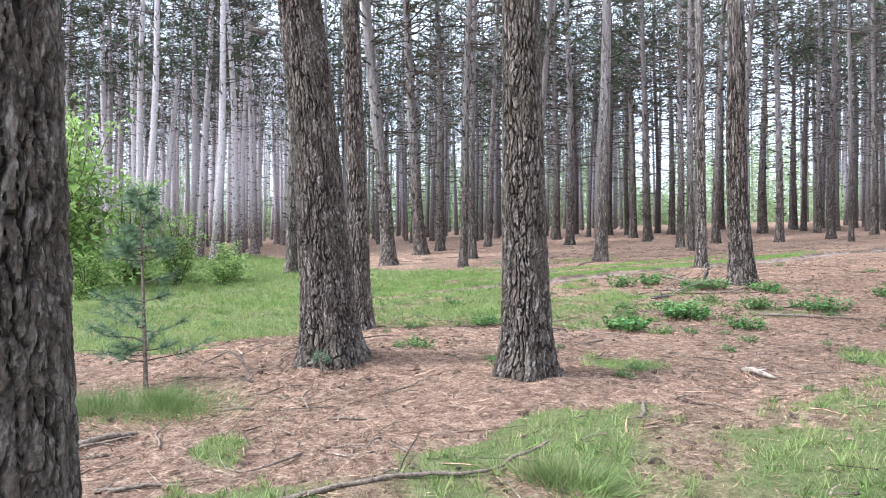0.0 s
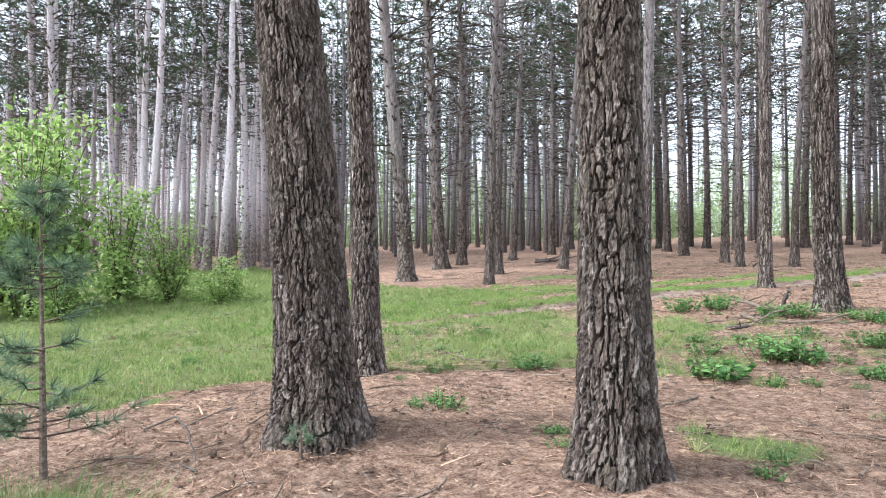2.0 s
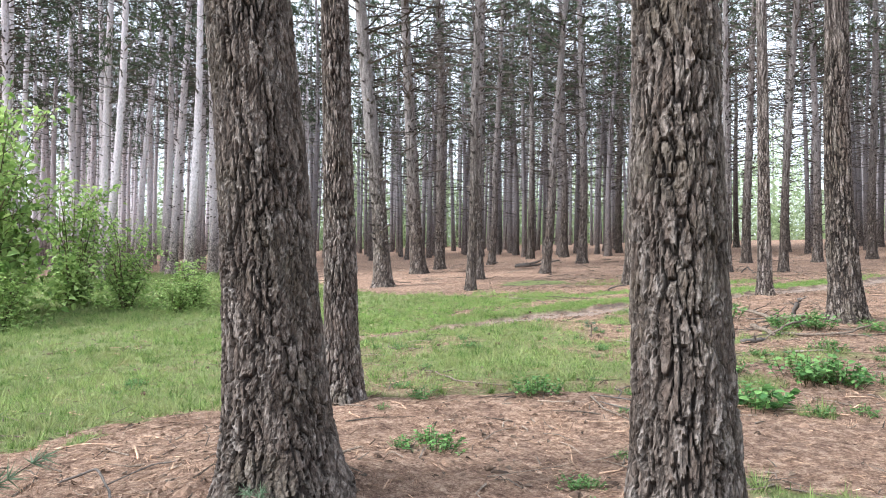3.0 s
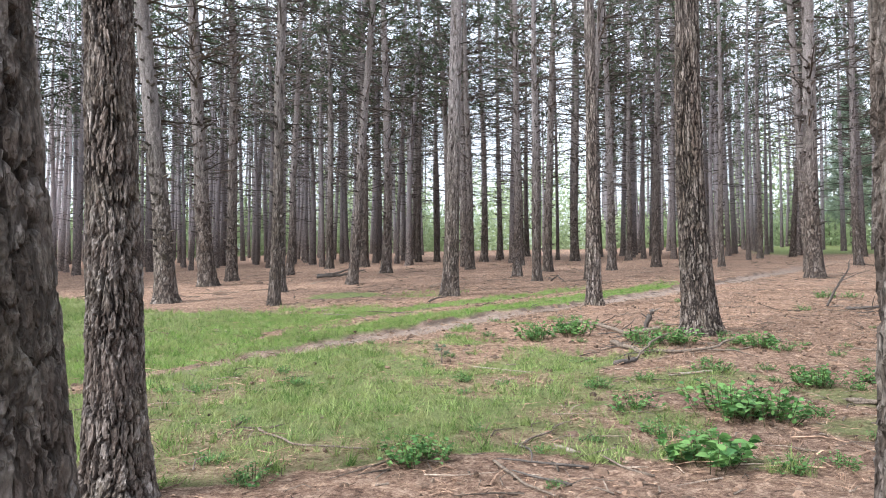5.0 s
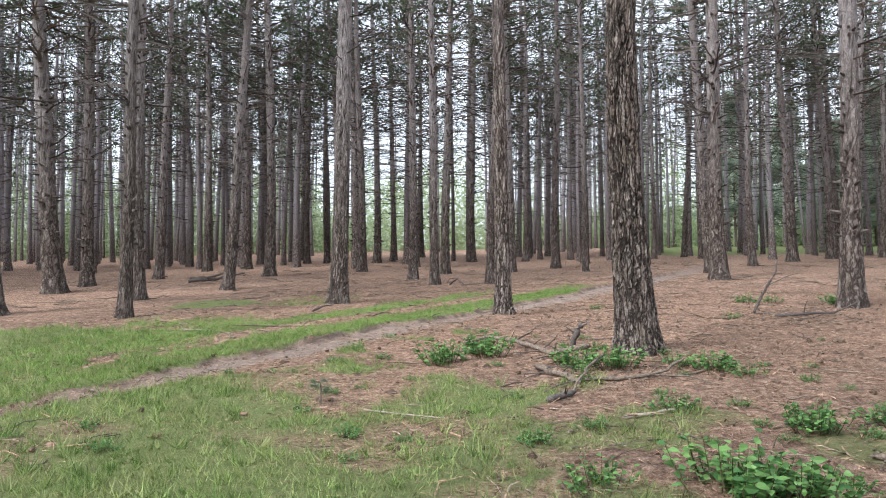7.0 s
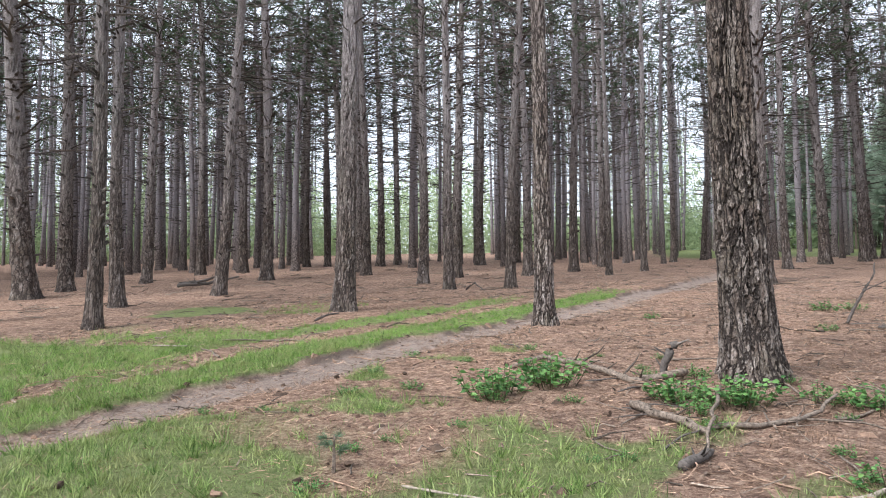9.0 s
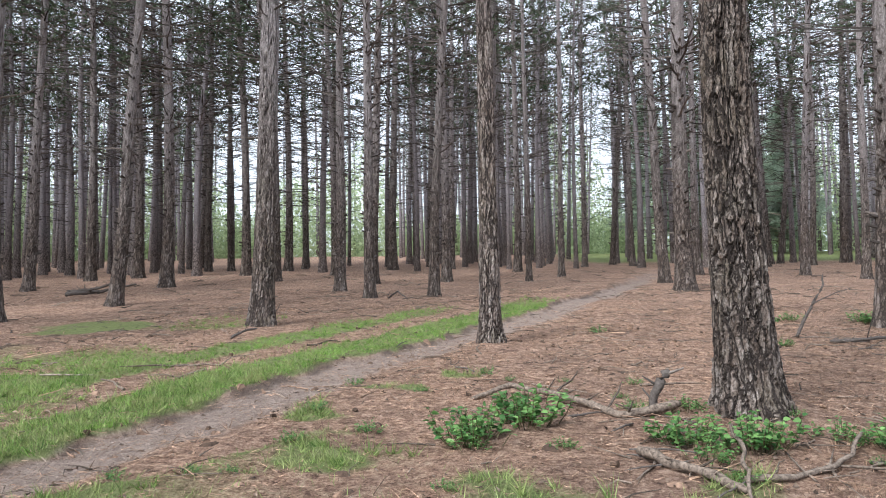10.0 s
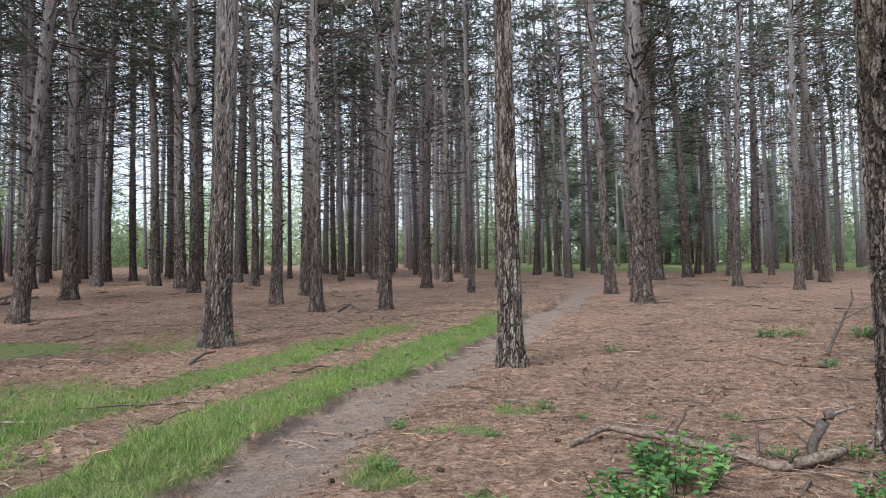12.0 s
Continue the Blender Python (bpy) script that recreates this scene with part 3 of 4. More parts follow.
def pine_kind(seed, hi, pale=False):
    """One kind of tall pine, 20 m high and 0.4 m thick; hi: finer, for trees that stand nearer."""
    root = new("pine_tree")
    if hi:
        lv = np.concatenate([np.linspace(-0.25, 3.5, 60), np.linspace(3.65, 9, 36), np.linspace(9.6, 20, 14)])
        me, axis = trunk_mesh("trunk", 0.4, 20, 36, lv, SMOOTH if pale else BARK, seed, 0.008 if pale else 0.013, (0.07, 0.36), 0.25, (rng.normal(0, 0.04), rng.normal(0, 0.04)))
        dead = dead_limbs(axis, 5.5 if pale else 3.4, 14, 60 if pale else 110, 2.0 if pale else 2.4, 5, 3, 100)
        wood, green = needle_crown(axis, 8, 20.3, 38, 9, 2.7, 0.28, 8)
    else:
        lv = np.concatenate([np.linspace(-0.3, 1.2, 5), np.linspace(2, 20, 12)])
        me, axis = trunk_mesh("trunk", 0.4, 20, 9, lv, SMOOTH if pale else SCALY, seed, 0, bend=0.35)
        dead = dead_limbs(axis, 5.0 if pale else 2.6, 14, 64 if pale else 90, 2.3, 4, 2, 16)
        wood, green = needle_crown(axis, 7.5, 20.3, 32, 8, 2.7, 0.34, 6)
    part("trunk", me, root)
    part("deadwood", dead.mesh("deadwood", DEADWOOD), root, "bare grey dead branches", "stuff")
    part("bough_wood", wood.mesh("bough_wood", DEADWOOD), root, kind="stuff")
    part("crown", green.mesh("crown", NEEDLE), root, "dark green needle crown", "stuff")
    return tagged(root, "tall straight pine with grey scaly bark and dead lower branches", "tree", "pines of the stand")


HI = [pine_kind(s, True) for s in (3, 8, 21, 34)]
PALE = [pine_kind(s, True, True) for s in (6, 17, 29)]
LO = [pine_kind(s, False) for s in (5, 13, 27, 41, 55)]
LIGHT = [pine_kind(s, False, True) for s in (61, 67, 73)]
STOOD = []
UNUSED = set(HI + PALE + LO + LIGHT)


def upright(x, y, lean=0.0, toward=0.0, spin=0.0):
    """A pose at the plan's x, y; the top leans by that many degrees towards a compass angle."""
    axis = Vector((-math.sin(radians(toward)), math.cos(radians(toward)), 0))
    return Matrix.Translation(at(x, y)) @ Matrix.Rotation(radians(lean), 4, axis) @ Matrix.Rotation(radians(spin), 4, "Z")


def pine(x, y, d, lean=0.0, toward=0.0, kinds=None, tall=None):
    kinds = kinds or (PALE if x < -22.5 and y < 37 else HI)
    kind = kinds[int(rng.integers(len(kinds)))]
    tall = tall or rng.uniform(17.5, 21.5)
    m = upright(x, y, lean, toward, rng.uniform(0, 360)) @ Matrix.Diagonal((d / 0.4, d / 0.4, tall / 20, 1))
    STOOD.append((x, y))
    if kind in UNUSED:
        UNUSED.discard(kind)
        kind.matrix_world = m
        return kind
    got = copy_thing(kind, Matrix())
    got.matrix_world = m
    return got


def plated_pine(x, y, d, lean, toward, seed, sides, label, tall=19.0, crack=0.016, plate=(0.05, 0.2), step=0.016, sweep=(0.0, 0.0), mat=None):
    """A pine beside the way, with its own deeply plated bark."""
    root = new("pine_tree")
    lv = np.concatenate([np.arange(-0.3, 4.2, step), np.linspace(4.25, 9, 60), np.linspace(9.5, tall, 14)])
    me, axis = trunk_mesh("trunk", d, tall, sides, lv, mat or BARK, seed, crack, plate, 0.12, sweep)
    part("trunk", me, root)
    part("deadwood", dead_limbs(axis, 5.0, 12, 40, 2.0, 5, 2, 0).mesh("deadwood", DEADWOOD), root, "bare grey dead branches", "stuff")
    wood, green = needle_crown(axis, 9, tall + 0.3, 34, 8, 2.7, 0.26, 8)
    part("bough_wood", wood.mesh("bough_wood", DEADWOOD), root, kind="stuff")
    part("crown", green.mesh("crown", NEEDLE), root, "dark green needle crown", "stuff")
    root.matrix_world = upright(x, y, lean, toward)
    STOOD.append((x, y))
    return tagged(root, label, "tree", "pines of the stand")


plated_pine(-2.34, 1.70, 0.51, 1.5, 222, 71, 200, "thick pine trunk with dark deeply cracked bark", mat=RUGGED)
leaning = plated_pine(-5.35, 5.7, 0.6, 6.0, 222, 72, 240, "thick leaning pine with deeply plated brown bark", mat=RUGGED, sweep=(0.03, 0.03), step=0.011)
stub = Heap()
tube(stub, [(-0.24, -0.2, 3.2), (-0.34, -0.29, 3.24), (-0.37, -0.31, 3.3)], 0.035, 0.022, 7, 0.4)
part("branch_stub", stub.mesh("branch_stub", DEADWOOD), leaning, "dark broken branch stub")
snag = Heap()
tube(snag, [(0.2, 0.16, 3.55), (0.32, 0.28, 3.56), (0.42, 0.36, 3.52)], 0.012, 0.005, 5)
part("branch_stub", snag.mesh("branch_stub", DEADWOOD), leaning, "thin dead twig stub")
plated_pine(-6.88, 7.57, 0.34, 1.5, 222, 73, 150, "slimmer pine standing close behind a leaning one", mat=RUGGED, plate=(0.045, 0.17))
plated_pine(-3.41, 6.17, 0.465, 0.8, 222, 74, 210, "straight pine with coarse cracked bark among needles", mat=RUGGED)
plated_pine(-4.45, 15.2, 0.5, 1.6, 192, 75, 190, "thick pine with pale plated bark beside fallen branches", mat=PALEBARK, plate=(0.065, 0.38), crack=0.02, step=0.016, sweep=(-0.05, 0.0))
plated_pine(-6.62, 19.0, 0.32, 0.6, 190, 76, 90, "slim pine with pale bark at the edge of the path", mat=PALEBARK, plate=(0.045, 0.32), step=0.02)
plated_pine(-10.6, 21.4, 0.47, 1.5, 15, 77, 90, "stout pine with rugged bark on brown litter", plate=(0.065, 0.36), step=0.03)

pine(-50.4, 19.1, 0.50, 1.9, 222)
pine(-58.1, 22.6, 0.50, 0.3, 42)
pine(-38.5, 15.9, 0.50, 1.9, 42)
pine(-30.6, 14.2, 0.50, 4.8, 222)
pine(-55.5, 24.9, 0.50, 0.0, 42)
pine(-37.7, 19.5, 0.50, 2.0, 222)
pine(-45.3, 23.8, 0.50, 0.9, 222)
pine(-34.8, 19.3, 0.50, 0.7, 222)
pine(-51.2, 28.9, 0.50, 0.5, 222)
pine(-50.4, 29.6, 0.50, 0.2, 222)
pine(-30.8, 20.3, 0.50, 1.8, 42)
pine(-43.9, 29.8, 0.50, 0.2, 222)
pine(-29.2, 21.2, 0.49, 1.8, 222)
pine(-30.4, 23.2, 0.50, 1.9, 222)
pine(-44.2, 35.2, 0.50, 1.6, 222)
pine(-17.1, 14.7, 0.39, 0.2, 42)
pine(-21.3, 26.6, 0.50, 1.1, 222)
pine(-21.6, 30.7, 0.41, 2.0, 42)
pine(-18.3, 40.2, 0.50, 1.3, 222)
pine(-11.2, 33.2, 0.43, 1.9, 42)
pine(-16.9, 18.6, 0.60, 4.4, 195)
pine(-13.7, 18.5, 0.30, 1.0, 15)
pine(-15.9, 21.9, 0.34, 0.1, 195)
pine(-15.6, 25.4, 0.39, 4.1, 15)
pine(-22.4, 38.7, 0.50, 0.5, 15)
pine(-15.1, 34.9, 0.43, 0.0, 15)
pine(-18.0, 45.0, 0.51, 0.2, 195)
pine(-12.8, 45.5, 0.56, 0.0, 15)
pine(-7.5, 37.3, 0.43, 0.3, 15)
pine(-6.6, 42.1, 0.41, 0.7, 15)
pine(-2.0, 29.4, 0.58, 1.6, 195)
pine(0.1, 37.4, 0.36, 0.8, 195)
pine(2.4, 41.9, 0.56, 1.3, 195)
pine(-0.7, 21.2, 0.47, 0.4, 15)
pine(3.6, 36.7, 0.36, 2.4, 15)
pine(-4.9, 37.2, 0.28, 0.0, 14)
pine(-22.3, 45.3, 0.43, 0.2, 194)
pine(-17.9, 32.3, 0.50, 0.4, -1)
pine(-16.8, 38.8, 0.56, 2.3, 179)
pine(-18.4, 55.3, 0.48, 0.6, 179)
pine(-11.4, 29.7, 0.37, 0.1, -1)
pine(-10.0, 27.2, 0.33, 0.2, 179)
pine(-8.5, 27.9, 0.32, 2.4, -1)
pine(-6.1, 34.0, 0.24, 0.1, 179)
pine(-3.3, 47.0, 0.34, 0.7, -1)
pine(-1.6, 49.9, 0.39, 3.1, -1)
pine(-1.9, 32.9, 0.40, 3.4, 179)
pine(4.6, 44.5, 0.50, 1.5, 179)
pine(4.6, 34.3, 0.33, 1.4, -1)
pine(10.1, 49.5, 0.54, 1.2, -1)
pine(6.6, 48.6, 0.35, 5.7, -1)
pine(-20.1, 23.9, 0.66, 4.0, 200)
pine(-1.35, 11.5, 0.34, 0.5, 200)
pine(-8.9, 34.4, 0.4, 0.5, 200)
pine(-23.6, 37.2, 0.46, 0.6, 180)
pine(-25.3, 51.2, 0.4, 0.4, 0)
pine(-21.3, 45.8, 0.4, 1.2, 180)
pine(-17.9, 47.4, 0.36, 0.5, 0)
pine(-12.6, 51.8, 0.42, 0.8, 180)
pine(-11.4, 48.9, 0.4, 0.5, 0)
pine(-0.9, 47.4, 0.36, 1.0, 180)
pine(8.6, 41.4, 0.4, 1.4, 0)
pine(7.9, 38.8, 0.42, 3.0, 180)
pine(7.2, 46.0, 0.38, 2.2, 0)
pine(5.8, 47.6, 0.42, 3.5, 180)
pine(-9.9, 45.6, 0.4, 0.6, 0)
pine(-14.2, 39.6, 0.36, 0.9, 180)

# the stand goes on behind and around them
def surveyed(x, y):
    a, r = math.degrees(math.atan2(-(x + 4), y - 5)), math.hypot(x + 4, y - 5)
    return -30 < a < 82 and r < 39


far = np.random.default_rng(19)


def fill(count, near, wide, a0, a1, gap, plant):
    """Scatters trees between two distances and two compass angles, clear of those that stand."""
    done = 0
    for _ in range(count * 60):
        r, a = math.sqrt(far.uniform(near ** 2, wide ** 2)), math.radians(far.uniform(a0, a1))
        x, y = -4 - r * math.sin(a), 5 + r * math.cos(a)
        deg = math.degrees(a)
        if r > 39 and (11 < deg < 24 and far.random() < 0.93 or -13 < deg < -2 and far.random() < (0.75 if r > 52 else 0.15) or deg <= -13 and far.random() < 0.8):
            continue
        if surveyed(x, y) or any((x - u) ** 2 + (y - v) ** 2 < gap ** 2 for u, v in STOOD):
            continue
        plant(x, y)
        done += 1
        if done >= count:
            return


def stand_pine(x, y):
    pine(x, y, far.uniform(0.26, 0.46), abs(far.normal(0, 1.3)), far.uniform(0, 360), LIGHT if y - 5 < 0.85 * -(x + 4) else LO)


fill(130, 39, 50, -34, 80, 2.0, stand_pine)
fill(30, 15, 45, -80, -34, 3.5, stand_pine)
fill(24, 24, 55, 110, 250, 5, stand_pine)

added = 0
while added < 18:
    r, a = far.uniform(27, 40), math.radians(far.uniform(54, 80))
    x, y = -4 - r * math.sin(a), 5 + r * math.cos(a)
    if all((x - u) ** 2 + (y - v) ** 2 > 2.2 ** 2 for u, v in STOOD) or far.random() < 0.02:
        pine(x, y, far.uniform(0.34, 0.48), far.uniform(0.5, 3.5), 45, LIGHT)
        added += 1

# the far wood, too thick to tell its trees apart
stem_heap, pale_heap, wood_heap, leaf_heap = Heap(), Heap(), Heap(), Heap()


def far_pine(x, y):
    STOOD.append((x, y))
    p = np.array([x, y, float(height(x, y))])
    up = np.array((SLOPE.inverted().to_3x3() @ Vector((0, 0, 1)))[:]) + np.append(far.normal(0, 0.022, 2), 0)
    tall = far.uniform(16, 20)
    r = far.uniform(0.12, 0.21)
    zs = np.array([-0.3, 0.15, 1.2, 4.0, 8.0, 12.0, tall])
    curve = np.append(far.normal(0, 0.12, 2), 0)
    stem = p + zs[:, None] * up + np.sin(zs / tall * 3)[:, None] * curve
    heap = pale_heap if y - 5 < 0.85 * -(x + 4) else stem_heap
    tube(heap, stem, girth(2.3 * r, zs, tall + 1), 0, 7)
    count = 46
    z = far.uniform(2.5, tall - 2, count)
    a = far.uniform(0, 2 * np.pi, count)
    c = p + z[:, None] * up
    w = np.stack([np.cos(a), np.sin(a), far.uniform(-0.1, 0.4, count)], -1)
    blades(wood_heap, c, w, far.uniform(0.8, 2.4, count), 0.045)
    n = 30
    z = tall * (0.36 + 0.64 * far.random(n) ** 0.7)
    a = far.uniform(0, 2 * np.pi, n)
    rad = 2.3 * far.random(n) ** 0.6 * (1.15 - 0.8 * (z / tall) ** 3)
    c = p + z[:, None] * up + np.stack([np.cos(a) * rad, np.sin(a) * rad, 0 * a], -1)
    c = np.repeat(c, 6, 0) + far.normal(0, 0.1, (n * 6, 3))
    blades(leaf_heap, c, far.normal(0, 0.7, (n * 6, 3)) + [0, 0, 0.3], far.uniform(0.3, 0.6, n * 6), 0.08)


fill(620, 50, 98, -36, 82, 1.8, far_pine)
wood = tagged(new("far_wood"), "dense far pine wood with dark bare stems", "wood", kind="stuff")
wood.matrix_world = SLOPE
part("far_stem_mass", stem_heap.mesh("far_stem_mass", SCALY, True), wood, kind="stuff")
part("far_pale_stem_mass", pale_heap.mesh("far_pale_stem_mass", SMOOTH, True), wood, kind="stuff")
part("far_branch_mass", wood_heap.mesh("far_branch_mass", DEADWOOD), wood, kind="stuff")
part("far_needle_mass", leaf_heap.mesh("far_needle_mass", NEEDLE), wood, kind="stuff")


# ---- bushes, saplings and herbs ----
def bush_kind(name, seed, mat, label, category, count=1500, size=0.085):
    """A bush 3 m high: arching stems from one stool, leaves in sprays along them, ragged outline."""
    root = new(name)
    stems, leaf = Heap(), Heap()
    r = np.random.default_rng(seed)
    runs = []
    for _ in range(17):
        a, ln = r.uniform(0, 2 * np.pi), r.uniform(0.9, 3.1)
        out = r.uniform(0.12, 0.75) if ln < 2.2 else r.uniform(0.1, 0.4)
        t = np.linspace(0, 1, 6)
        pts = np.stack([np.cos(a) * (0.12 + out * ln * t ** 1.4), np.sin(a) * (0.12 + out * ln * t ** 1.4), ln * t * (1 - 0.1 * t)], -1) + r.normal(0, 0.04, (6, 3)) * t[:, None]
        tube(stems, pts, 0.018, 0.004, 4)
        runs.append(pts)
        for _ in range(8):
            k = r.uniform(0.08, 0.95)
            p = np.array([np.interp(k, t, pts[:, c]) for c in range(3)])
            w = r.normal(0, 0.5, 3) + [0, 0, 0.35]
            side = np.stack([p, p + w * 0.35, p + w * 0.62 - [0, 0, 0.05]])
            tube(stems, side, 0.007, 0.003, 3)
            runs.append(side)
    c, w = [], []
    for _ in range(count):
        if r.random() < 0.2:
            c.append([r.normal(0, 0.6), r.normal(0, 0.6), r.uniform(0.05, 0.8)])
            w.append(r.normal(0, 0.8, 3) * [1, 1, 0.4])
            continue
        run = runs[r.integers(len(runs))]
        k = r.uniform(0.1, 1) * (len(run) - 1)
        p = np.array([np.interp(k, np.arange(len(run)), run[:, q]) for q in range(3)])
        c.append(p + r.normal(0, 0.09, 3))
        w.append(r.normal(0, 0.8, 3) * [1, 1, 0.4] + [0, 0, -0.12])
    leaves(leaf, c, w, size * r.uniform(0.6, 1.3, count), size * 0.62)
    part("stem_growth", stems.mesh("stem_growth", STEM), root, kind="stuff")
    part("foliage", leaf.mesh("foliage", mat), root, "bright green leaves", "stuff")
    return tagged(root, label, category)


def put(kind, x, y, scale, spin, used, tall=None):
    m = upright(x, y, 0, 0, spin) @ Matrix.Diagonal((scale, scale, tall or scale, 1))
    if kind not in used:
        used.add(kind)
        kind.matrix_world = m
        return kind
    got = copy_thing(kind, Matrix())
    got.matrix_world = m
    return got


USED = set()
BUSH = [bush_kind("hazel_bush", 4, LEAF, "bright green broadleaf bush at the meadow's edge", "bush", 1900, 0.125), bush_kind("hazel_bush", 9, LEAF, "bright green broadleaf bush at the meadow's edge", "bush", 1900, 0.125)]
for k, (x, y, s, tall) in enumerate(((-17.6, 8.2, 1.25, 1.6), (-18.9, 9.3, 1.3, 1.7), (-17.5, 11.3, 0.7, 0.78), (-19.8, 11.2, 1.1, 1.15), (-20.6, 8.6, 1.4, 1.75), (-16.6, 12.3, 0.6, 0.42), (-18.1, 6.8, 1.2, 1.5), (-16.1, 8.3, 0.55, 0.4), (-15.8, 11.5, 0.45, 0.3))):
    tagged(put(BUSH[k % 2], x, y, s, 77 * k, USED, tall), group="bushes by the meadow")
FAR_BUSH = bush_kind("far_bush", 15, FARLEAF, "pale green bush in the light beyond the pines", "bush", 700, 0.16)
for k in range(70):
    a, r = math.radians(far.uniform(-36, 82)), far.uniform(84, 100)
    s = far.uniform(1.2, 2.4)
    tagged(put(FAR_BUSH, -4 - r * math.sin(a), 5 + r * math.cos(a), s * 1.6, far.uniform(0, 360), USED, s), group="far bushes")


# a low thicket closes the view along the crest
thicket_heap = Heap()
n = 210000
a, r = np.radians(far.uniform(-40, 86, n)), far.uniform(76, 95, n)
x, y = -4 - r * np.sin(a), 5 + r * np.cos(a)
top = 2.5 + 13.0 * smooth_noise(np.degrees(a) * 0.6, r * 0.15, 81) ** 1.6
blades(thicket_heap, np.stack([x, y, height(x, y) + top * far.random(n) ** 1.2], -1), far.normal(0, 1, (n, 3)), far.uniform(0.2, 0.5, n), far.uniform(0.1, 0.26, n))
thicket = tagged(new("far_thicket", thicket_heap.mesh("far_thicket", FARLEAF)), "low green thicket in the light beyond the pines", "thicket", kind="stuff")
thicket.matrix_world = SLOPE


def young_conifer(tall, seed, name="young_pine", boughs=90, blade=0.14, label="young pine with soft blue-green needles", mat=None):
    """A young conifer clothed to the ground: thin stem, whorls of boughs, brushes of needles."""
    root = new(name)
    r = np.random.default_rng(seed)
    stem, wood, green = Heap(), Heap(), Heap()
    zt = np.linspace(0, tall, 9)
    tube(stem, np.stack([0.02 * tall * np.sin(zt * 2 / tall + seed) * zt / tall, 0 * zt, zt - 0.03], -1), 0.012 + 0.008 * tall, 0.004, 6)
    cs, ws = [], []
    for _ in range(boughs):
        z = tall * (0.12 + 0.86 * r.random())
        ln = 0.33 * tall * (1.05 - z / tall) * r.uniform(0.5, 1.1) + 0.05
        a = r.uniform(0, 2 * np.pi)
        t = np.linspace(0, 1, 4)
        pts = np.stack([np.cos(a) * ln * t, np.sin(a) * ln * t, z + 0.25 * ln * t * t], -1) + r.normal(0, 0.03, (4, 3)) * ln
        tube(wood, pts, 0.004 + 0.002 * tall, 0.002)
        for _ in range(7):
            k = r.uniform(0.35, 1.0)
            p = np.array([np.interp(k, t, pts[:, c]) for c in range(3)])
            cs.append(np.repeat(p[None], 14, 0))
            ws.append(r.normal(0, 0.6, (14, 3)) + np.array([np.cos(a), np.sin(a), 0.3]) * 0.7)
    cs, ws = np.concatenate(cs), np.concatenate(ws)
    blades(green, cs, ws, blade * r.uniform(0.6, 1.2, len(cs)), blade * 0.035 + 0.002 * tall)
    part("stem", stem.mesh("stem", FALLEN), root)
    part("bough_wood", wood.mesh("bough_wood", FALLEN), root, kind="stuff")
    part("foliage", green.mesh("foliage", mat or YOUNG), root, "soft blue-green needles", "stuff")
    return tagged(root, label, "tree")


sapling = young_conifer(1.85, 3, "pine_sapling", 44, 0.13, "thin pine sapling with soft blue-green needles")
sapling.matrix_world = upright(-6.4, 4.36, 2, 200)
seedling = young_conifer(0.2, 5, "pine_seedling", 7, 0.06, "tiny pine seedling at the foot of a trunk")
seedling.matrix_world = upright(-5.1, 5.35)
seedling2 = young_conifer(0.24, 6, "pine_seedling", 6, 0.06, "small dark conifer seedling in the turf")
seedling2.matrix_world = upright(-7.06, 12.37)
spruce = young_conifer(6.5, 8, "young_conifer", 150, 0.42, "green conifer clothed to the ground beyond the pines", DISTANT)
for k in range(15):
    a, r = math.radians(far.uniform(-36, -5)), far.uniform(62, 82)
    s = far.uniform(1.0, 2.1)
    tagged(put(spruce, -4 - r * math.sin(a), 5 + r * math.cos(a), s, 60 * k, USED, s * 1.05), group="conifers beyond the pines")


def herb_kind(seed, count, size, name, label):
    """A leafy herb clump 0.35 m high: thin stems, each with spread leaves."""
    root = new(name)
    r = np.random.default_rng(seed)
    stems, leaf = Heap(), Heap()
    c, w = [], []
    for _ in range(count):
        a, ln = r.uniform(0, 2 * np.pi), r.uniform(0.06, 0.16) + 0.14 * r.random() ** 2
        out = 0.33 * r.random() ** 0.8 + 0.03
        tip = np.array([np.cos(a) * out, np.sin(a) * out, ln])
        root_at = tip * [0.6, 0.6, 0] + [0, 0, -0.03]
        tube(stems, np.stack([root_at, root_at * 0.4 + tip * 0.6 - [0, 0, 0.02], tip]), 0.005, 0.002)
        for k in range(7):
            t = 0.4 + 0.6 * k / 6
            b = a + r.normal(0, 1.3) + (k % 2) * 2.2
            c.append(root_at * (1 - t) + tip * t)
            w.append([np.cos(b), np.sin(b), r.uniform(-0.1, 0.5)])
    leaves(leaf, c, w, size * r.uniform(0.6, 1.3, len(c)), size * 0.72, 0.15)
    part("stem_growth", stems.mesh("stem_growth", STEM), root, kind="stuff")
    part("foliage", leaf.mesh("foliage", HERB), root, "fresh green leaves", "stuff")
    return tagged(root, label, "plant", "low plants")


HERBS = [herb_kind(2, 46, 0.06, "herb_clump", "leafy green herb clump on brown needle litter"), herb_kind(3, 30, 0.048, "herb_clump", "leafy green herb clump on brown needle litter"), herb_kind(4, 22, 0.1, "burdock", "broad-leaved green plant on brown needle litter")]
put(HERBS[0], -6.49, 14.4, 0.90, 0, USED)
put(HERBS[0], -6.12, 14.95, 0.98, 53, USED)
put(HERBS[0], -5.1, 14.4, 0.74, 106, USED)
put(HERBS[0], -4.69, 14.28, 0.82, 159, USED)
put(HERBS[1], -4.1, 14.46, 0.66, 212, USED)
put(HERBS[0], -3.75, 14.29, 0.74, 265, USED)
put(HERBS[1], -3.45, 14.04, 0.57, 318, USED)
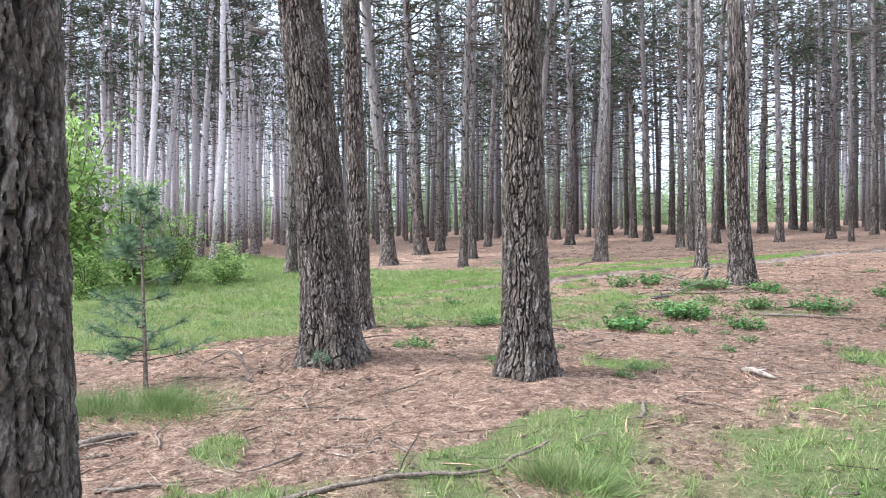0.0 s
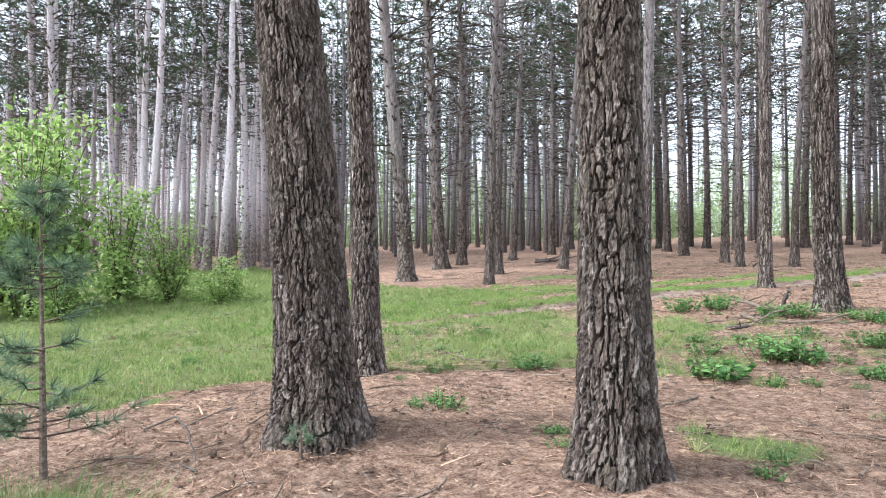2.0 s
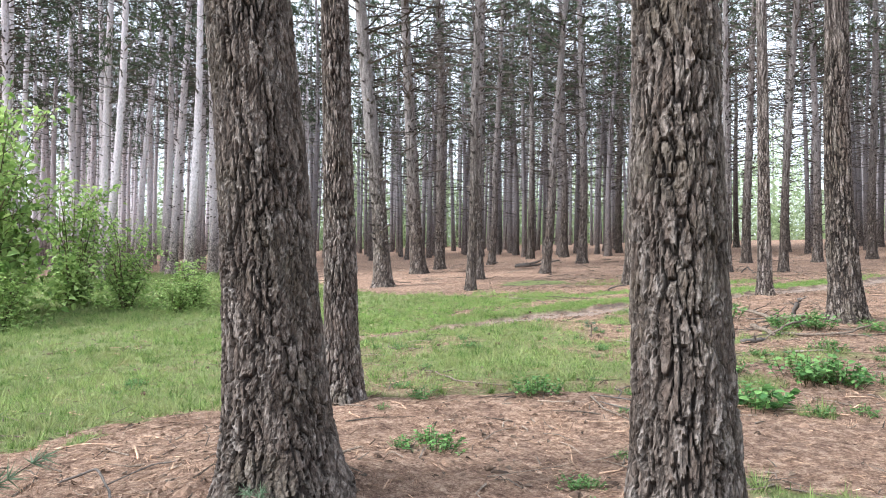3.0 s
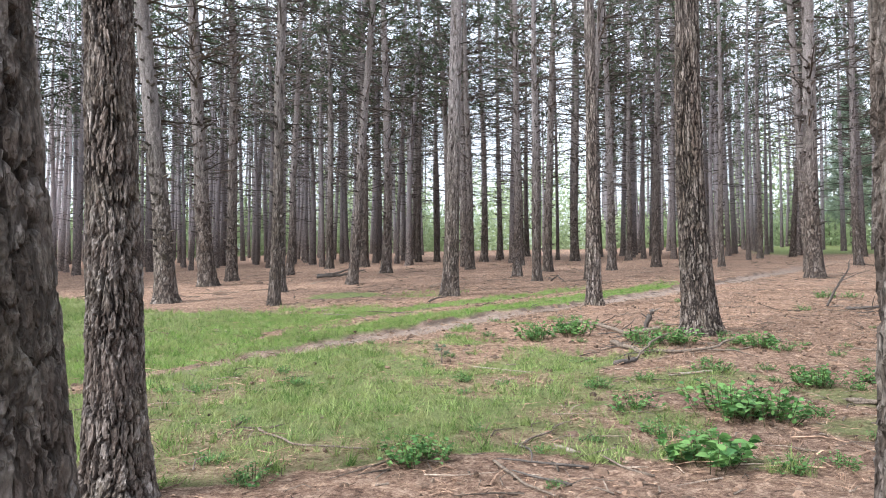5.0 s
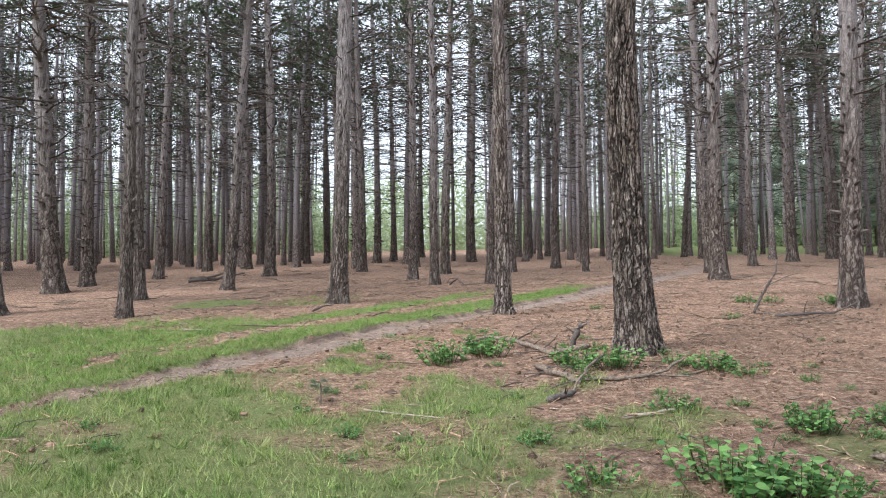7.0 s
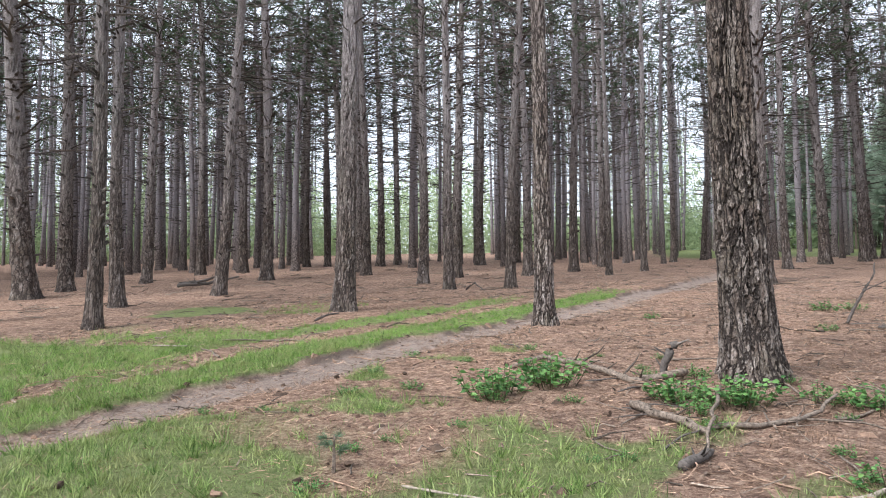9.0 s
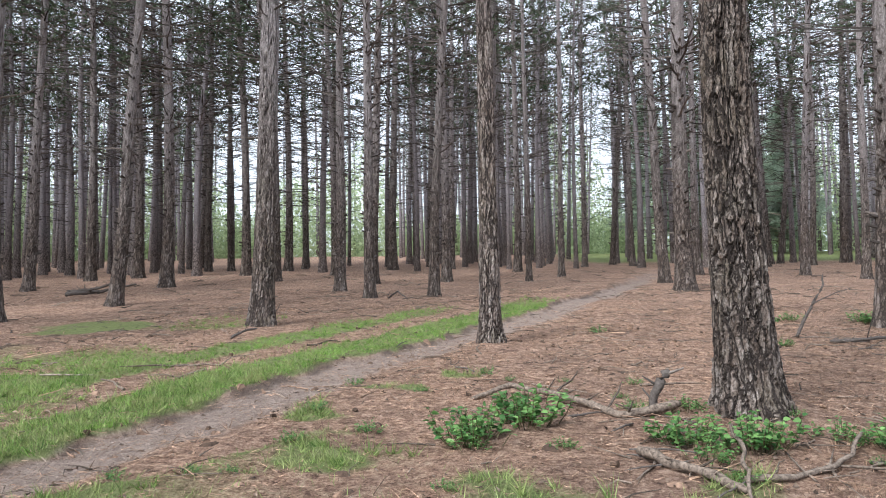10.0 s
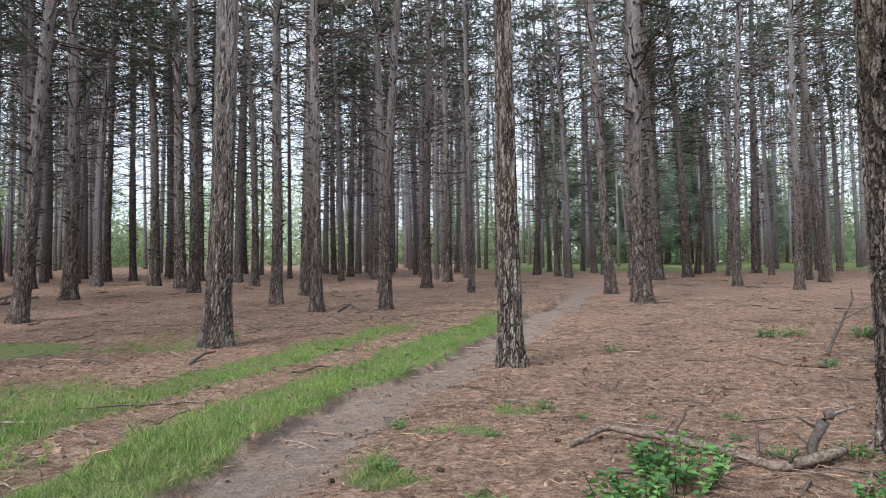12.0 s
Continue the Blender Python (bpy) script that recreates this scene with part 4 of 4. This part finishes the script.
put(HERBS[0], -3.28, 12.22, 0.74, 11, USED)
put(HERBS[1], -2.73, 12.45, 0.74, 64, USED)
put(HERBS[0], -1.89, 14.38, 0.82, 117, USED)
put(HERBS[0], -2.38, 12.15, 0.90, 170, USED)
put(HERBS[0], -4.0, 10.83, 1.07, 223, USED)
put(HERBS[0], -3.72, 10.72, 0.90, 276, USED)
put(HERBS[1], -4.69, 10.78, 0.74, 329, USED)
put(HERBS[2], -4.08, 9.45, 0.82, 22, USED)
put(HERBS[1], -4.45, 10.12, 0.49, 75, USED)
put(HERBS[0], -2.83, 10.22, 0.66, 128, USED)
put(HERBS[1], -3.63, 9.51, 0.49, 181, USED)
put(HERBS[1], -3.35, 9.67, 0.41, 234, USED)
put(HERBS[1], -4.18, 12.6, 0.66, 287, USED)
put(HERBS[1], -5.11, 20.3, 0.49, 340, USED)
put(HERBS[1], -2.38, 21.6, 0.82, 33, USED)
put(HERBS[1], -1.9, 21.9, 0.66, 86, USED)
put(HERBS[1], -2.98, 19.0, 0.49, 139, USED)
put(HERBS[1], -5.04, 14.0, 0.57, 192, USED)
put(HERBS[1], -4.92, 15.2, 0.49, 245, USED)
put(HERBS[1], -5.34, 6.92, 0.66, 298, USED)
put(HERBS[0], -5.72, 8.8, 0.66, 351, USED)
put(HERBS[1], -6.46, 8.15, 0.49, 44, USED)
put(HERBS[1], -5.55, 7.15, 0.41, 97, USED)
put(HERBS[0], -1.2, 13.6, 0.74, 150, USED)
put(HERBS[0], -0.9, 21.6, 0.74, 203, USED)
put(HERBS[1], -3.4, 11.0, 0.49, 256, USED)
put(HERBS[1], -2.5, 9.2, 0.41, 309, USED)

weeds = np.random.default_rng(91)
placed = 0
while placed < 90:
    x, y = weeds.uniform(-9.5, -1.0), weeds.uniform(6.5, 17.0)
    green_here = float(turf(np.array(x), np.array(y)))
    s_, w_ = off_path(np.array(x), np.array(y))
    if -0.3 < s_ < w_ or green_here > 0.9 or (green_here < 0.05 and weeds.random() < 0.6):
        continue
    put(HERBS[1], x, y, weeds.uniform(0.2, 0.42), weeds.uniform(0, 360), USED)
    placed += 1

# ---- dead wood on the ground ----
def fallen_branch(pts, r0, r1, label, mat=None, name="fallen_branch", forks=()):
    """A crooked stick lying on the ground: plan x, y and a lift above the ground for each point; forks: side twigs."""
    root = new(name)
    base = at(*pts[0][:2])
    heap = Heap()

    def line(some, ra, rb, sides):
        p = np.array([tuple(at(x, y, z + ra * 0.7) - base) for x, y, z in some])
        k = max(4, int(np.linalg.norm(np.diff(p, axis=0), axis=1).sum() / 0.045))
        d = np.concatenate([[0], np.cumsum(np.linalg.norm(np.diff(p, axis=0), axis=1))])
        s = np.linspace(0, d[-1], k)
        q = np.stack([np.interp(s, d, p[:, c]) for c in range(3)], -1)
        wander = np.stack([np.interp(s, np.arange(0, d[-1] + 0.2, 0.13), rng.normal(0, 0.4 * ra + 0.002, len(np.arange(0, d[-1] + 0.2, 0.13)))) for _ in range(3)], -1)
        wander[:, 2] *= 0.4
        q[1:-1] = (q[:-2] + 2 * q[1:-1] + q[2:]) / 4 + rng.normal(0, 0.06 * ra, (k - 2, 3))
        q += wander
        r = np.linspace(ra, rb, k) * (1 + 0.22 * rng.random(k) * (rng.random(k) < 0.3))
        r[0] *= 0.75
        r[-1] *= 0.45
        tube(heap, q, r, 0, sides, 0.3)
        return q, r

    run, thick = line(pts, 0.85 * r0, 0.8 * r1, 9)
    for f in forks:
        line(f, min(r1 * 0.7, 0.012), 0.004, 5)
    for _ in range(int(2 + len(run) / 7)):
        k = int(rng.integers(1, len(run) - 1))
        w = np.append(rng.normal(0, 1, 2), abs(rng.normal(0.2, 0.4)))
        w *= thick[k] * rng.uniform(2, 5) / np.linalg.norm(w)
        tube(heap, np.stack([run[k], run[k] + w * 0.6, run[k] + w * 1.2 + [0, 0, 0.005]]), thick[k] * 0.4, thick[k] * 0.12, 5)
    part("bough", heap.mesh("bough", mat or FALLEN, True), root)
    root.matrix_world = Matrix.Translation(base)
    return tagged(root, label, "branch")


fallen_branch([(-3.15, 3.3, 0), (-2.81, 3.89, 0.01), (-2.45, 4.25, 0.01), (-2.39, 4.83, 0.05)], 0.02, 0.009, "long thin grey fallen branch lying in grass", forks=[[(-2.81, 3.89, 0.02), (-3.0, 4.2, 0.03), (-3.19, 4.51, 0.05)]])
fallen_branch([(-4.06, 2.78, 0), (-3.85, 3.0, 0.01), (-3.67, 3.15, 0)], 0.018, 0.008, "short brown stick on needle litter", name="stick")
fallen_branch([(-5.02, 3.05, 0), (-4.98, 3.3, 0.01), (-4.95, 3.52, 0.02)], 0.034, 0.02, "weathered piece of split log on litter", FALLEN, "log_piece", forks=[[(-5.07, 3.08, 0.02), (-5.04, 3.3, 0.035), (-5.0, 3.5, 0.02)], [(-4.97, 3.0, 0.01), (-4.93, 3.25, 0.02), (-4.9, 3.5, 0.01)], [(-5.0, 3.1, 0.03), (-5.2, 3.05, 0.1), (-5.35, 3.1, 0.12)]])
fallen_branch([(-4.8, 2.95, 0), (-4.68, 3.15, 0)], 0.018, 0.012, "short grey stick beside split log", name="stick")
fallen_branch([(-4.09, 4.52, 0), (-3.95, 4.59, 0.01), (-3.8, 4.64, 0)], 0.014, 0.01, "short brown stick on needle litter", name="stick")
fallen_branch([(-2.07, 7.62, 0.01), (-1.92, 7.52, 0.02), (-1.75, 7.45, 0)], 0.034, 0.02, "bleached chunk of wood on brown litter", PALEWOOD, "wood_chunk")
fallen_branch([(-2.33, 6.1, 0), (-2.17, 5.74, 0)], 0.022, 0.018, "short brown cut stick on litter", FALLEN, "stick")
fallen_branch([(-6.82, 5.23, 0), (-6.35, 5.23, 0.16), (-5.95, 5.1, 0.13), (-5.6, 4.94, 0)], 0.009, 0.006, "thin arching dead twig by the meadow", DEADWOOD, "twig", forks=[[(-6.1, 5.15, 0.13), (-5.9, 5.3, 0.2), (-5.75, 5.35, 0.22)]])
fallen_branch([(-6.62, 15.75, 0), (-6.31, 15.95, 0.08), (-5.88, 15.64, 0.06), (-5.59, 15.37, 0.02), (-5.42, 15.12, 0.0), (-5.24, 15.16, 0.04), (-4.98, 15.2, 0.06)], 0.024, 0.045, "crooked fallen bough lying behind green herbs", forks=[[(-5.9, 15.65, 0.08), (-5.75, 15.9, 0.15), (-5.7, 16.0, 0.2)], [(-5.5, 15.25, 0.05), (-5.4, 15.5, 0.14), (-5.35, 15.6, 0.2)]])
fallen_branch([(-5.16, 15.2, -0.03), (-5.15, 15.2, 0.14), (-5.13, 15.19, 0.27), (-5.06, 15.17, 0.31)], 0.034, 0.05, "dark broken stub standing up beside a fallen bough", DEADWOOD, "snag")
loose = np.random.default_rng(95)
for cx, cy, reach, count in ((-4.9, 14.4, 1.3, 26), (-2.2, 12.0, 1.6, 9), (-2.0, 19.6, 1.3, 10), (-4.6, 9.6, 1.2, 8), (-4.4, 4.6, 1.3, 9), (-11.5, 21.0, 3.5, 12), (-7.0, 18.2, 1.2, 8)):
    for _ in range(count):
        x, y = cx + loose.normal(0, reach * 0.5), cy + loose.normal(0, reach * 0.5)
        a, ln = loose.uniform(0, 2 * np.pi), loose.uniform(0.15, 0.65)
        near_trunk = any((x - u) ** 2 + (y - v) ** 2 < 0.5 ** 2 for u, v in STOOD)
        if near_trunk or trodden(np.array(x), np.array(y)) > 0.3:
            continue
        dx, dy = np.cos(a) * ln, np.sin(a) * ln
        thick = loose.uniform(0.006, 0.014)
        fallen_branch([(x, y, 0.004), (x + 0.5 * dx - 0.08 * dy, y + 0.5 * dy + 0.08 * dx, loose.uniform(0.005, 0.03)), (x + dx, y + dy, loose.uniform(0.0, 0.05))], thick, thick * 0.5, "thin dry stick on brown needle litter", (FALLEN, DEADWOOD, FALLEN)[int(loose.integers(3))], "stick")["group"] = "loose sticks"
fallen_branch([(-5.46, 14.05, 0.03), (-5.22, 13.77, 0.02), (-4.98, 13.44, 0)], 0.038, 0.03, "broken thick branch with pale broken end")
fallen_branch([(-4.95, 13.62, 0), (-4.64, 13.72, 0.01), (-4.31, 13.95, 0.01), (-4.0, 14.36, 0.08)], 0.026, 0.014, "curved brown fallen branch on needle litter", forks=[[(-4.31, 13.95, 0.02), (-4.0, 13.8, 0.05), (-3.75, 13.5, 0.02)]])
fallen_branch([(-4.8, 14.45, 0.1), (-4.9, 13.8, 0.12), (-5.03, 13.1, 0.0)], 0.018, 0.012, "straight dead stick leaning over a branch", name="stick")
fallen_branch([(-5.17, 12.78, 0), (-5.0, 13.05, 0)], 0.036, 0.03, "short mossy log end in thin grass", DEADWOOD, "log_piece")
fallen_branch([(-2.52, 19.79, 0), (-2.4, 19.8, 0.35), (-2.22, 19.85, 0.6), (-2.15, 19.9, 0.85)], 0.03, 0.012, "forked dead bough standing up from the litter", DEADWOOD, forks=[[(-2.35, 19.8, 0.45), (-2.05, 19.75, 0.62), (-1.85, 19.7, 0.68)], [(-2.5, 19.75, 0.02), (-2.3, 19.4, 0.08), (-2.1, 19.1, 0.04)]])
fallen_branch([(-2.3, 19.3, 0.02), (-1.9, 19.2, 0.06), (-1.4, 19.5, 0.05), (-0.9, 19.9, 0.2)], 0.03, 0.012, "tangled dead branch lying on brown litter", DEADWOOD, forks=[[(-1.9, 19.2, 0.08), (-1.85, 19.15, 0.3)]])
fallen_branch([(-18.5, 27.9, 0.05), (-17.6, 28.3, 0.12), (-16.8, 28.5, 0.3)], 0.07, 0.03, "heap of dead boughs among pines", DEADWOOD, forks=[[(-17.6, 28.3, 0.15), (-17.2, 28.0, 0.1), (-16.7, 27.7, 0.05)]])
fallen_branch([(-18.9, 28.6, 0.05), (-17.8, 28.0, 0.2), (-16.9, 28.0, 0.4)], 0.06, 0.03, "heap of dead boughs among pines", DEADWOOD)
fallen_branch([(-9.5, 27.0, 0), (-9.2, 26.6, 0.2), (-8.9, 26.2, 0.05)], 0.03, 0.012, "small tangle of dead twigs", DEADWOOD, forks=[[(-9.2, 26.6, 0.2), (-9.3, 26.2, 0.25), (-9.35, 26.0, 0.1)]])
fallen_branch([(-6.6, 12.17, 0.02), (-6.2, 12.05, 0.03), (-5.86, 12.0, 0.02)], 0.008, 0.005, "thin pale stick lying in grass", PALEWOOD, "stick")
fallen_branch([(-5.03, 9.48, 0), (-4.88, 9.38, 0)], 0.022, 0.014, "small pale piece of wood on litter", PALEWOOD, "wood_chunk")
fallen_branch([(-11.2, 16.54, 0.02), (-10.62, 16.61, 0.02)], 0.012, 0.008, "pale stick lying in thin grass", PALEWOOD, "stick")
fallen_branch([(-4.57, 12.3, 0), (-4.35, 12.45, 0.01), (-4.16, 12.65, 0)], 0.02, 0.012, "pale grey stick on litter beside herbs", PALEWOOD, "stick")
fallen_branch([(-10.5, 19.85, 0), (-10.45, 20.2, 0.05), (-10.4, 20.65, 0.03)], 0.025, 0.014, "dark fallen branch on brown litter", DEADWOOD)
fallen_branch([(-5.3, 9.0, 0), (-5.0, 8.6, 0.02), (-4.6, 8.4, 0.0)], 0.012, 0.006, "thin brown fallen twig on litter", name="twig")
fallen_branch([(-3.1, 11.6, 0), (-2.4, 11.4, 0.02), (-1.8, 11.6, 0.0)], 0.025, 0.012, "brown fallen branch on needle litter")
fallen_branch([(-7.3, 9.3, 0), (-6.7, 8.9, 0.03), (-6.1, 9.0, 0.01)], 0.012, 0.006, "thin brown fallen twig at the turf's edge", name="twig")

# ---- turf and litter ----
def scatter(n, x0, x1, y0, y1, chance, seed):
    r = np.random.default_rng(seed)
    x, y = r.uniform(x0, x1, n), r.uniform(y0, y1, n)
    ok = r.random(n) < chance(x, y)
    return x[ok], y[ok], r


def bare(x, y):
    return np.clip(1.15 - turf(x, y) - 0.6 * trodden(x, y), 0.06, 1)


def grass_sheet(name, n, box, chance, seed, tall, wide, mat, label):
    x, y, r = scatter(n, *box, chance, seed)
    clump = smooth_noise(x * 2.2, y * 2.2, 41) * 0.7 + 0.3 * smooth_noise(x * 7, y * 7, 42)
    heap = Heap()
    w = np.stack([r.normal(0, 0.55, len(x)), r.normal(0, 0.55, len(x)), np.ones(len(x))], -1)
    blades(heap, np.stack([x, y, height(x, y) - 0.005], -1), w, tall * (0.35 + 1.1 * clump) * r.uniform(0.5, 1.3, len(x)), wide * r.uniform(0.7, 1.3, len(x)))
    ob = tagged(new(name, heap.mesh(name, mat)), label, "grass", kind="stuff")
    ob.matrix_world = SLOPE
    return ob


def tuft_sheet(name, n, box, chance, seed, tall, wide, mat, label, per=16):
    """Grass in tufts: blades that fan out of shared roots, some tufts tall, most low."""
    x, y, r = scatter(n, *box, chance, seed)
    size = np.repeat(tall * (0.4 + 0.9 * r.random(len(x)) ** 2.2), per)
    lean_ = np.repeat(r.normal(0, 0.25, (len(x), 2)), per, 0)
    x, y = np.repeat(x, per) + r.normal(0, 0.018, len(x) * per), np.repeat(y, per) + r.normal(0, 0.018, len(y) * per)
    heap = Heap()
    w = np.concatenate([r.normal(0, 0.55, (len(x), 2)) + lean_, np.ones((len(x), 1))], 1)
    blades(heap, np.stack([x, y, height(x, y) - 0.005], -1), w, size * r.uniform(0.5, 1.2, len(x)), wide * r.uniform(0.7, 1.3, len(x)))
    ob = tagged(new(name, heap.mesh(name, mat)), label, "grass", kind="stuff")
    ob.matrix_world = SLOPE
    return ob


grass_sheet("meadow_grass", 330000, (-20, -4, 2.5, 17.5), lambda x, y: turf(x, y) ** 1.3 * (0.35 + 0.65 * step01(-13, -8, x)), 51, 0.07, 0.006, GRASS, "short green meadow grass with dry blades")
tuft_sheet("meadow_tufts", 26000, (-20, -4, 2.5, 17.5), lambda x, y: turf(x, y) ** 1.1 * (0.15 + 0.85 * smooth_noise(x * 1.9, y * 1.9, 43)), 55, 0.14, 0.0075, GRASS, "uneven tufts of green and dry meadow grass")
grass_sheet("far_meadow_grass", 70000, (-34, -19, 7, 24), lambda x, y: turf(x, y), 54, 0.16, 0.014, GRASS, "short green meadow grass with dry blades")
grass_sheet("path_grass", 150000, (-12, -4, 9, 28), lambda x, y: turf(x, y) * (off_path(x, y)[0] < 0.05), 52, 0.06, 0.006, STRIP, "green grass strip along the earth path")
tuft_sheet("path_tufts", 16000, (-12.5, -4, 9, 28), lambda x, y: turf(x, y) * (off_path(x, y)[0] < 0.05) * (0.1 + 0.9 * smooth_noise(x * 2.5, y * 2.5, 44)), 56, 0.095, 0.0075, STRIP, "uneven tufts of lush grass beside the path")
grass_sheet("verge_grass", 60000, (-6.5, 1.5, 1.0, 9.6), lambda x, y: turf(x, y) ** 1.2, 53, 0.065, 0.0055, GRASS, "thin green grass among needle litter")
tuft_sheet("verge_tufts", 5000, (-6.5, 1.5, 1.0, 9.6), lambda x, y: turf(x, y) ** 1.2, 57, 0.14, 0.0065, GRASS, "uneven tufts of green and dry grass")
tuft_sheet("dry_tufts", 9000, (-14, 2, 2.5, 24), lambda x, y: np.clip(bare(x, y) - 0.2, 0, 1) * step01(0.45, 0.75, smooth_noise(x * 1.2, y * 1.2, 45)), 58, 0.11, 0.005, STRAW, "dry bleached grass tufts among needle litter", 9)


def tussock(x, y, radius, tall, count, seed, label):
    r = np.random.default_rng(seed)
    a, q = r.uniform(0, 2 * np.pi, count), radius * np.abs(r.normal(0, 0.5, count))
    px, py = x + np.cos(a) * q * 1.2, y + np.sin(a) * q * 0.7
    heap = Heap()
    w = np.stack([np.cos(a) * 0.8 * q / radius + r.normal(0, 0.3, count), np.sin(a) * 0.6 * q / radius + r.normal(0, 0.3, count), 0.55 + 0 * a], -1)
    blades(heap, np.stack([px, py, height(px, py)], -1), w, tall * r.uniform(0.5, 1.2, count), 0.006)
    ob = tagged(new("grass_tussock", heap.mesh("grass_tussock", SOFT)), label, "grass", kind="stuff")
    ob.matrix_world = SLOPE


tussock(-5.55, 4.05, 0.75, 0.2, 1900, 61, "soft low tussock of long grass at a sapling's foot")
tussock(-6.0, 3.7, 0.6, 0.18, 1100, 62, "soft low tussock of long grass at a sapling's foot")
tussock(-2.05, 4.4, 0.35, 0.16, 1300, 63, "small green grass tuft on litter")


x, y, r = scatter(250000, -12, 2, 2, 26, lambda x, y: bare(x, y) * (1 - 0.6 * step01(14, 24, y)) * (0.3 + 0.7 * step01(0.25, 0.65, 0.6 * smooth_noise(x * 2.6, y * 2.6, 47) + 0.4 * smooth_noise(x * 8, y * 8, 48))), 71)
heap = Heap()
a = r.uniform(0, 2 * np.pi, len(x)) + 0.0
blades(heap, np.stack([x, y, height(x, y) + r.uniform(0.002, 0.02, len(x))], -1), np.stack([np.cos(a), np.sin(a), r.normal(0.04, 0.22, len(x))], -1), r.uniform(0.04, 0.12, len(x)), r.uniform(0.0025, 0.0055, len(x)))
needles = tagged(new("needle_litter", heap.mesh("needle_litter", STRAW)), "loose dry reddish pine needles on the ground", "needles", kind="stuff")
needles.matrix_world = SLOPE
x, y, r = scatter(9000, -14, 3, 2, 30, lambda x, y: np.clip(bare(x, y) * step01(0.25, 0.7, smooth_noise(x * 0.8, y * 0.8, 73)) * 1.3, 0, 1), 72)
heap, blond, cones, chips = Heap(), Heap(), Heap(), Heap()
for u, v in zip(x, y):
    a, ln = r.uniform(0, 2 * np.pi), r.uniform(0.08, 0.6) ** 1.7
    z = float(height(u, v))
    mid = np.array([u + np.cos(a) * ln * 0.5, v + np.sin(a) * ln * 0.5, z + r.uniform(0.008, 0.035)])
    tube(blond if r.random() < 0.4 else heap, np.stack([[u, v, z + 0.004], mid, [u + np.cos(a + r.normal(0, 0.35)) * ln, v + np.sin(a + r.normal(0, 0.35)) * ln, z + r.uniform(0.0, 0.05)]]), r.uniform(0.003, 0.009), 0.002, 4)
x, y, r = scatter(420, -24, 6, 14, 42, lambda x, y: np.clip(bare(x, y) - 2 * turf(x, y), 0, 1) * (1 - trodden(x, y)), 76)
for u, v in zip(x, y):
    a, ln = r.uniform(0, 2 * np.pi), r.uniform(0.2, 0.95)
    s = np.linspace(0, 1, 5)[:, None]
    p = np.array([u, v, 0]) + s * ln * np.array([np.cos(a), np.sin(a), 0]) + r.normal(0, 0.05, (5, 3)) * ln * s
    p[:, 2] = height(p[:, 0], p[:, 1]) + 0.01 + np.abs(r.normal(0, 0.05, 5)) * s[:, 0]
    tube(heap, p, r.uniform(0.006, 0.018), 0.004, 4)
twigs = tagged(new("twig_litter", heap.mesh("twig_litter", FALLEN)), "scattered thin brown twigs on the ground", "twigs", kind="stuff")
twigs.matrix_world = SLOPE
clods = Heap()
x, y, r = scatter(2800, -10.5, 1.5, 2.5, 20, lambda x, y: np.clip(bare(x, y) - 0.3, 0, 1) * step01(0.3, 0.7, smooth_noise(x * 1.5, y * 1.5, 49)), 77)
ring = np.linspace(0, 2 * np.pi, 7, endpoint=False)
for u, v in zip(x, y):
    size, high = r.uniform(0.02, 0.07), r.uniform(0.008, 0.028)
    out = size * r.uniform(0.6, 1.3, 7)
    rim = np.stack([u + np.cos(ring) * out, v + np.sin(ring) * out], -1)
    inner = np.stack([u + np.cos(ring) * out * 0.55, v + np.sin(ring) * out * 0.55], -1)
    z = height(rim[:, 0], rim[:, 1]) - 0.006
    pts = np.concatenate([np.column_stack([rim, z]), np.column_stack([inner, z + high * r.uniform(0.6, 1.2, 7)]), [[u, v, float(height(u, v)) + high]]])
    k = np.arange(7)
    nxt = (k + 1) % 7
    clods.add(pts, np.concatenate([np.stack([k, nxt, nxt + 7], -1), np.stack([k, nxt + 7, k + 7], -1), np.stack([k + 7, nxt + 7, k * 0 + 14], -1)]))
crumbs = tagged(new("litter_clods", clods.mesh("litter_clods", CRUMB)), "small clods of matted needles and bark crumbs", "litter", kind="stuff")
crumbs.matrix_world = SLOPE
pale_twigs = tagged(new("pale_twig_litter", blond.mesh("pale_twig_litter", STRAW)), "scattered thin bleached twigs on the ground", "twigs", kind="stuff")
pale_twigs.matrix_world = SLOPE
x, y, r = scatter(150, -10, 2, 2.5, 22, bare, 74)
for u, v in zip(x, y):
    a, z = r.uniform(0, 2 * np.pi), float(height(u, v))
    w = np.array([np.cos(a), np.sin(a), r.normal(0, 0.2)]) * r.uniform(0.02, 0.032)
    c = np.array([u, v, z + 0.016])
    tube(cones, np.stack([c - w, c - w * 0.5, c, c + w * 0.6, c + w]) , 0.018, 0.011, 6, 0.8)
fallen_cones = tagged(new("cone_litter", cones.mesh("cone_litter", CONE)), "fallen brown pine cones on needle litter", "cones", kind="stuff")
fallen_cones.matrix_world = SLOPE
x, y, r = scatter(9000, -12, 2, 2.5, 22, lambda x, y: bare(x, y) * step01(0.25, 0.7, smooth_noise(x * 1.7, y * 1.7, 46)), 75)
leaves(chips, np.stack([x, y, height(x, y) + 0.008], -1), np.stack([r.normal(0, 1, len(x)), r.normal(0, 1, len(x)), r.normal(0.1, 0.1, len(x))], -1), r.uniform(0.02, 0.07, len(x)), r.uniform(0.012, 0.035, len(x)), 0.25)
bark_chips = tagged(new("bark_litter", chips.mesh("bark_litter", FLAKE)), "dark and pale flakes of shed bark on the ground", "bark", kind="stuff")
bark_chips.matrix_world = SLOPE
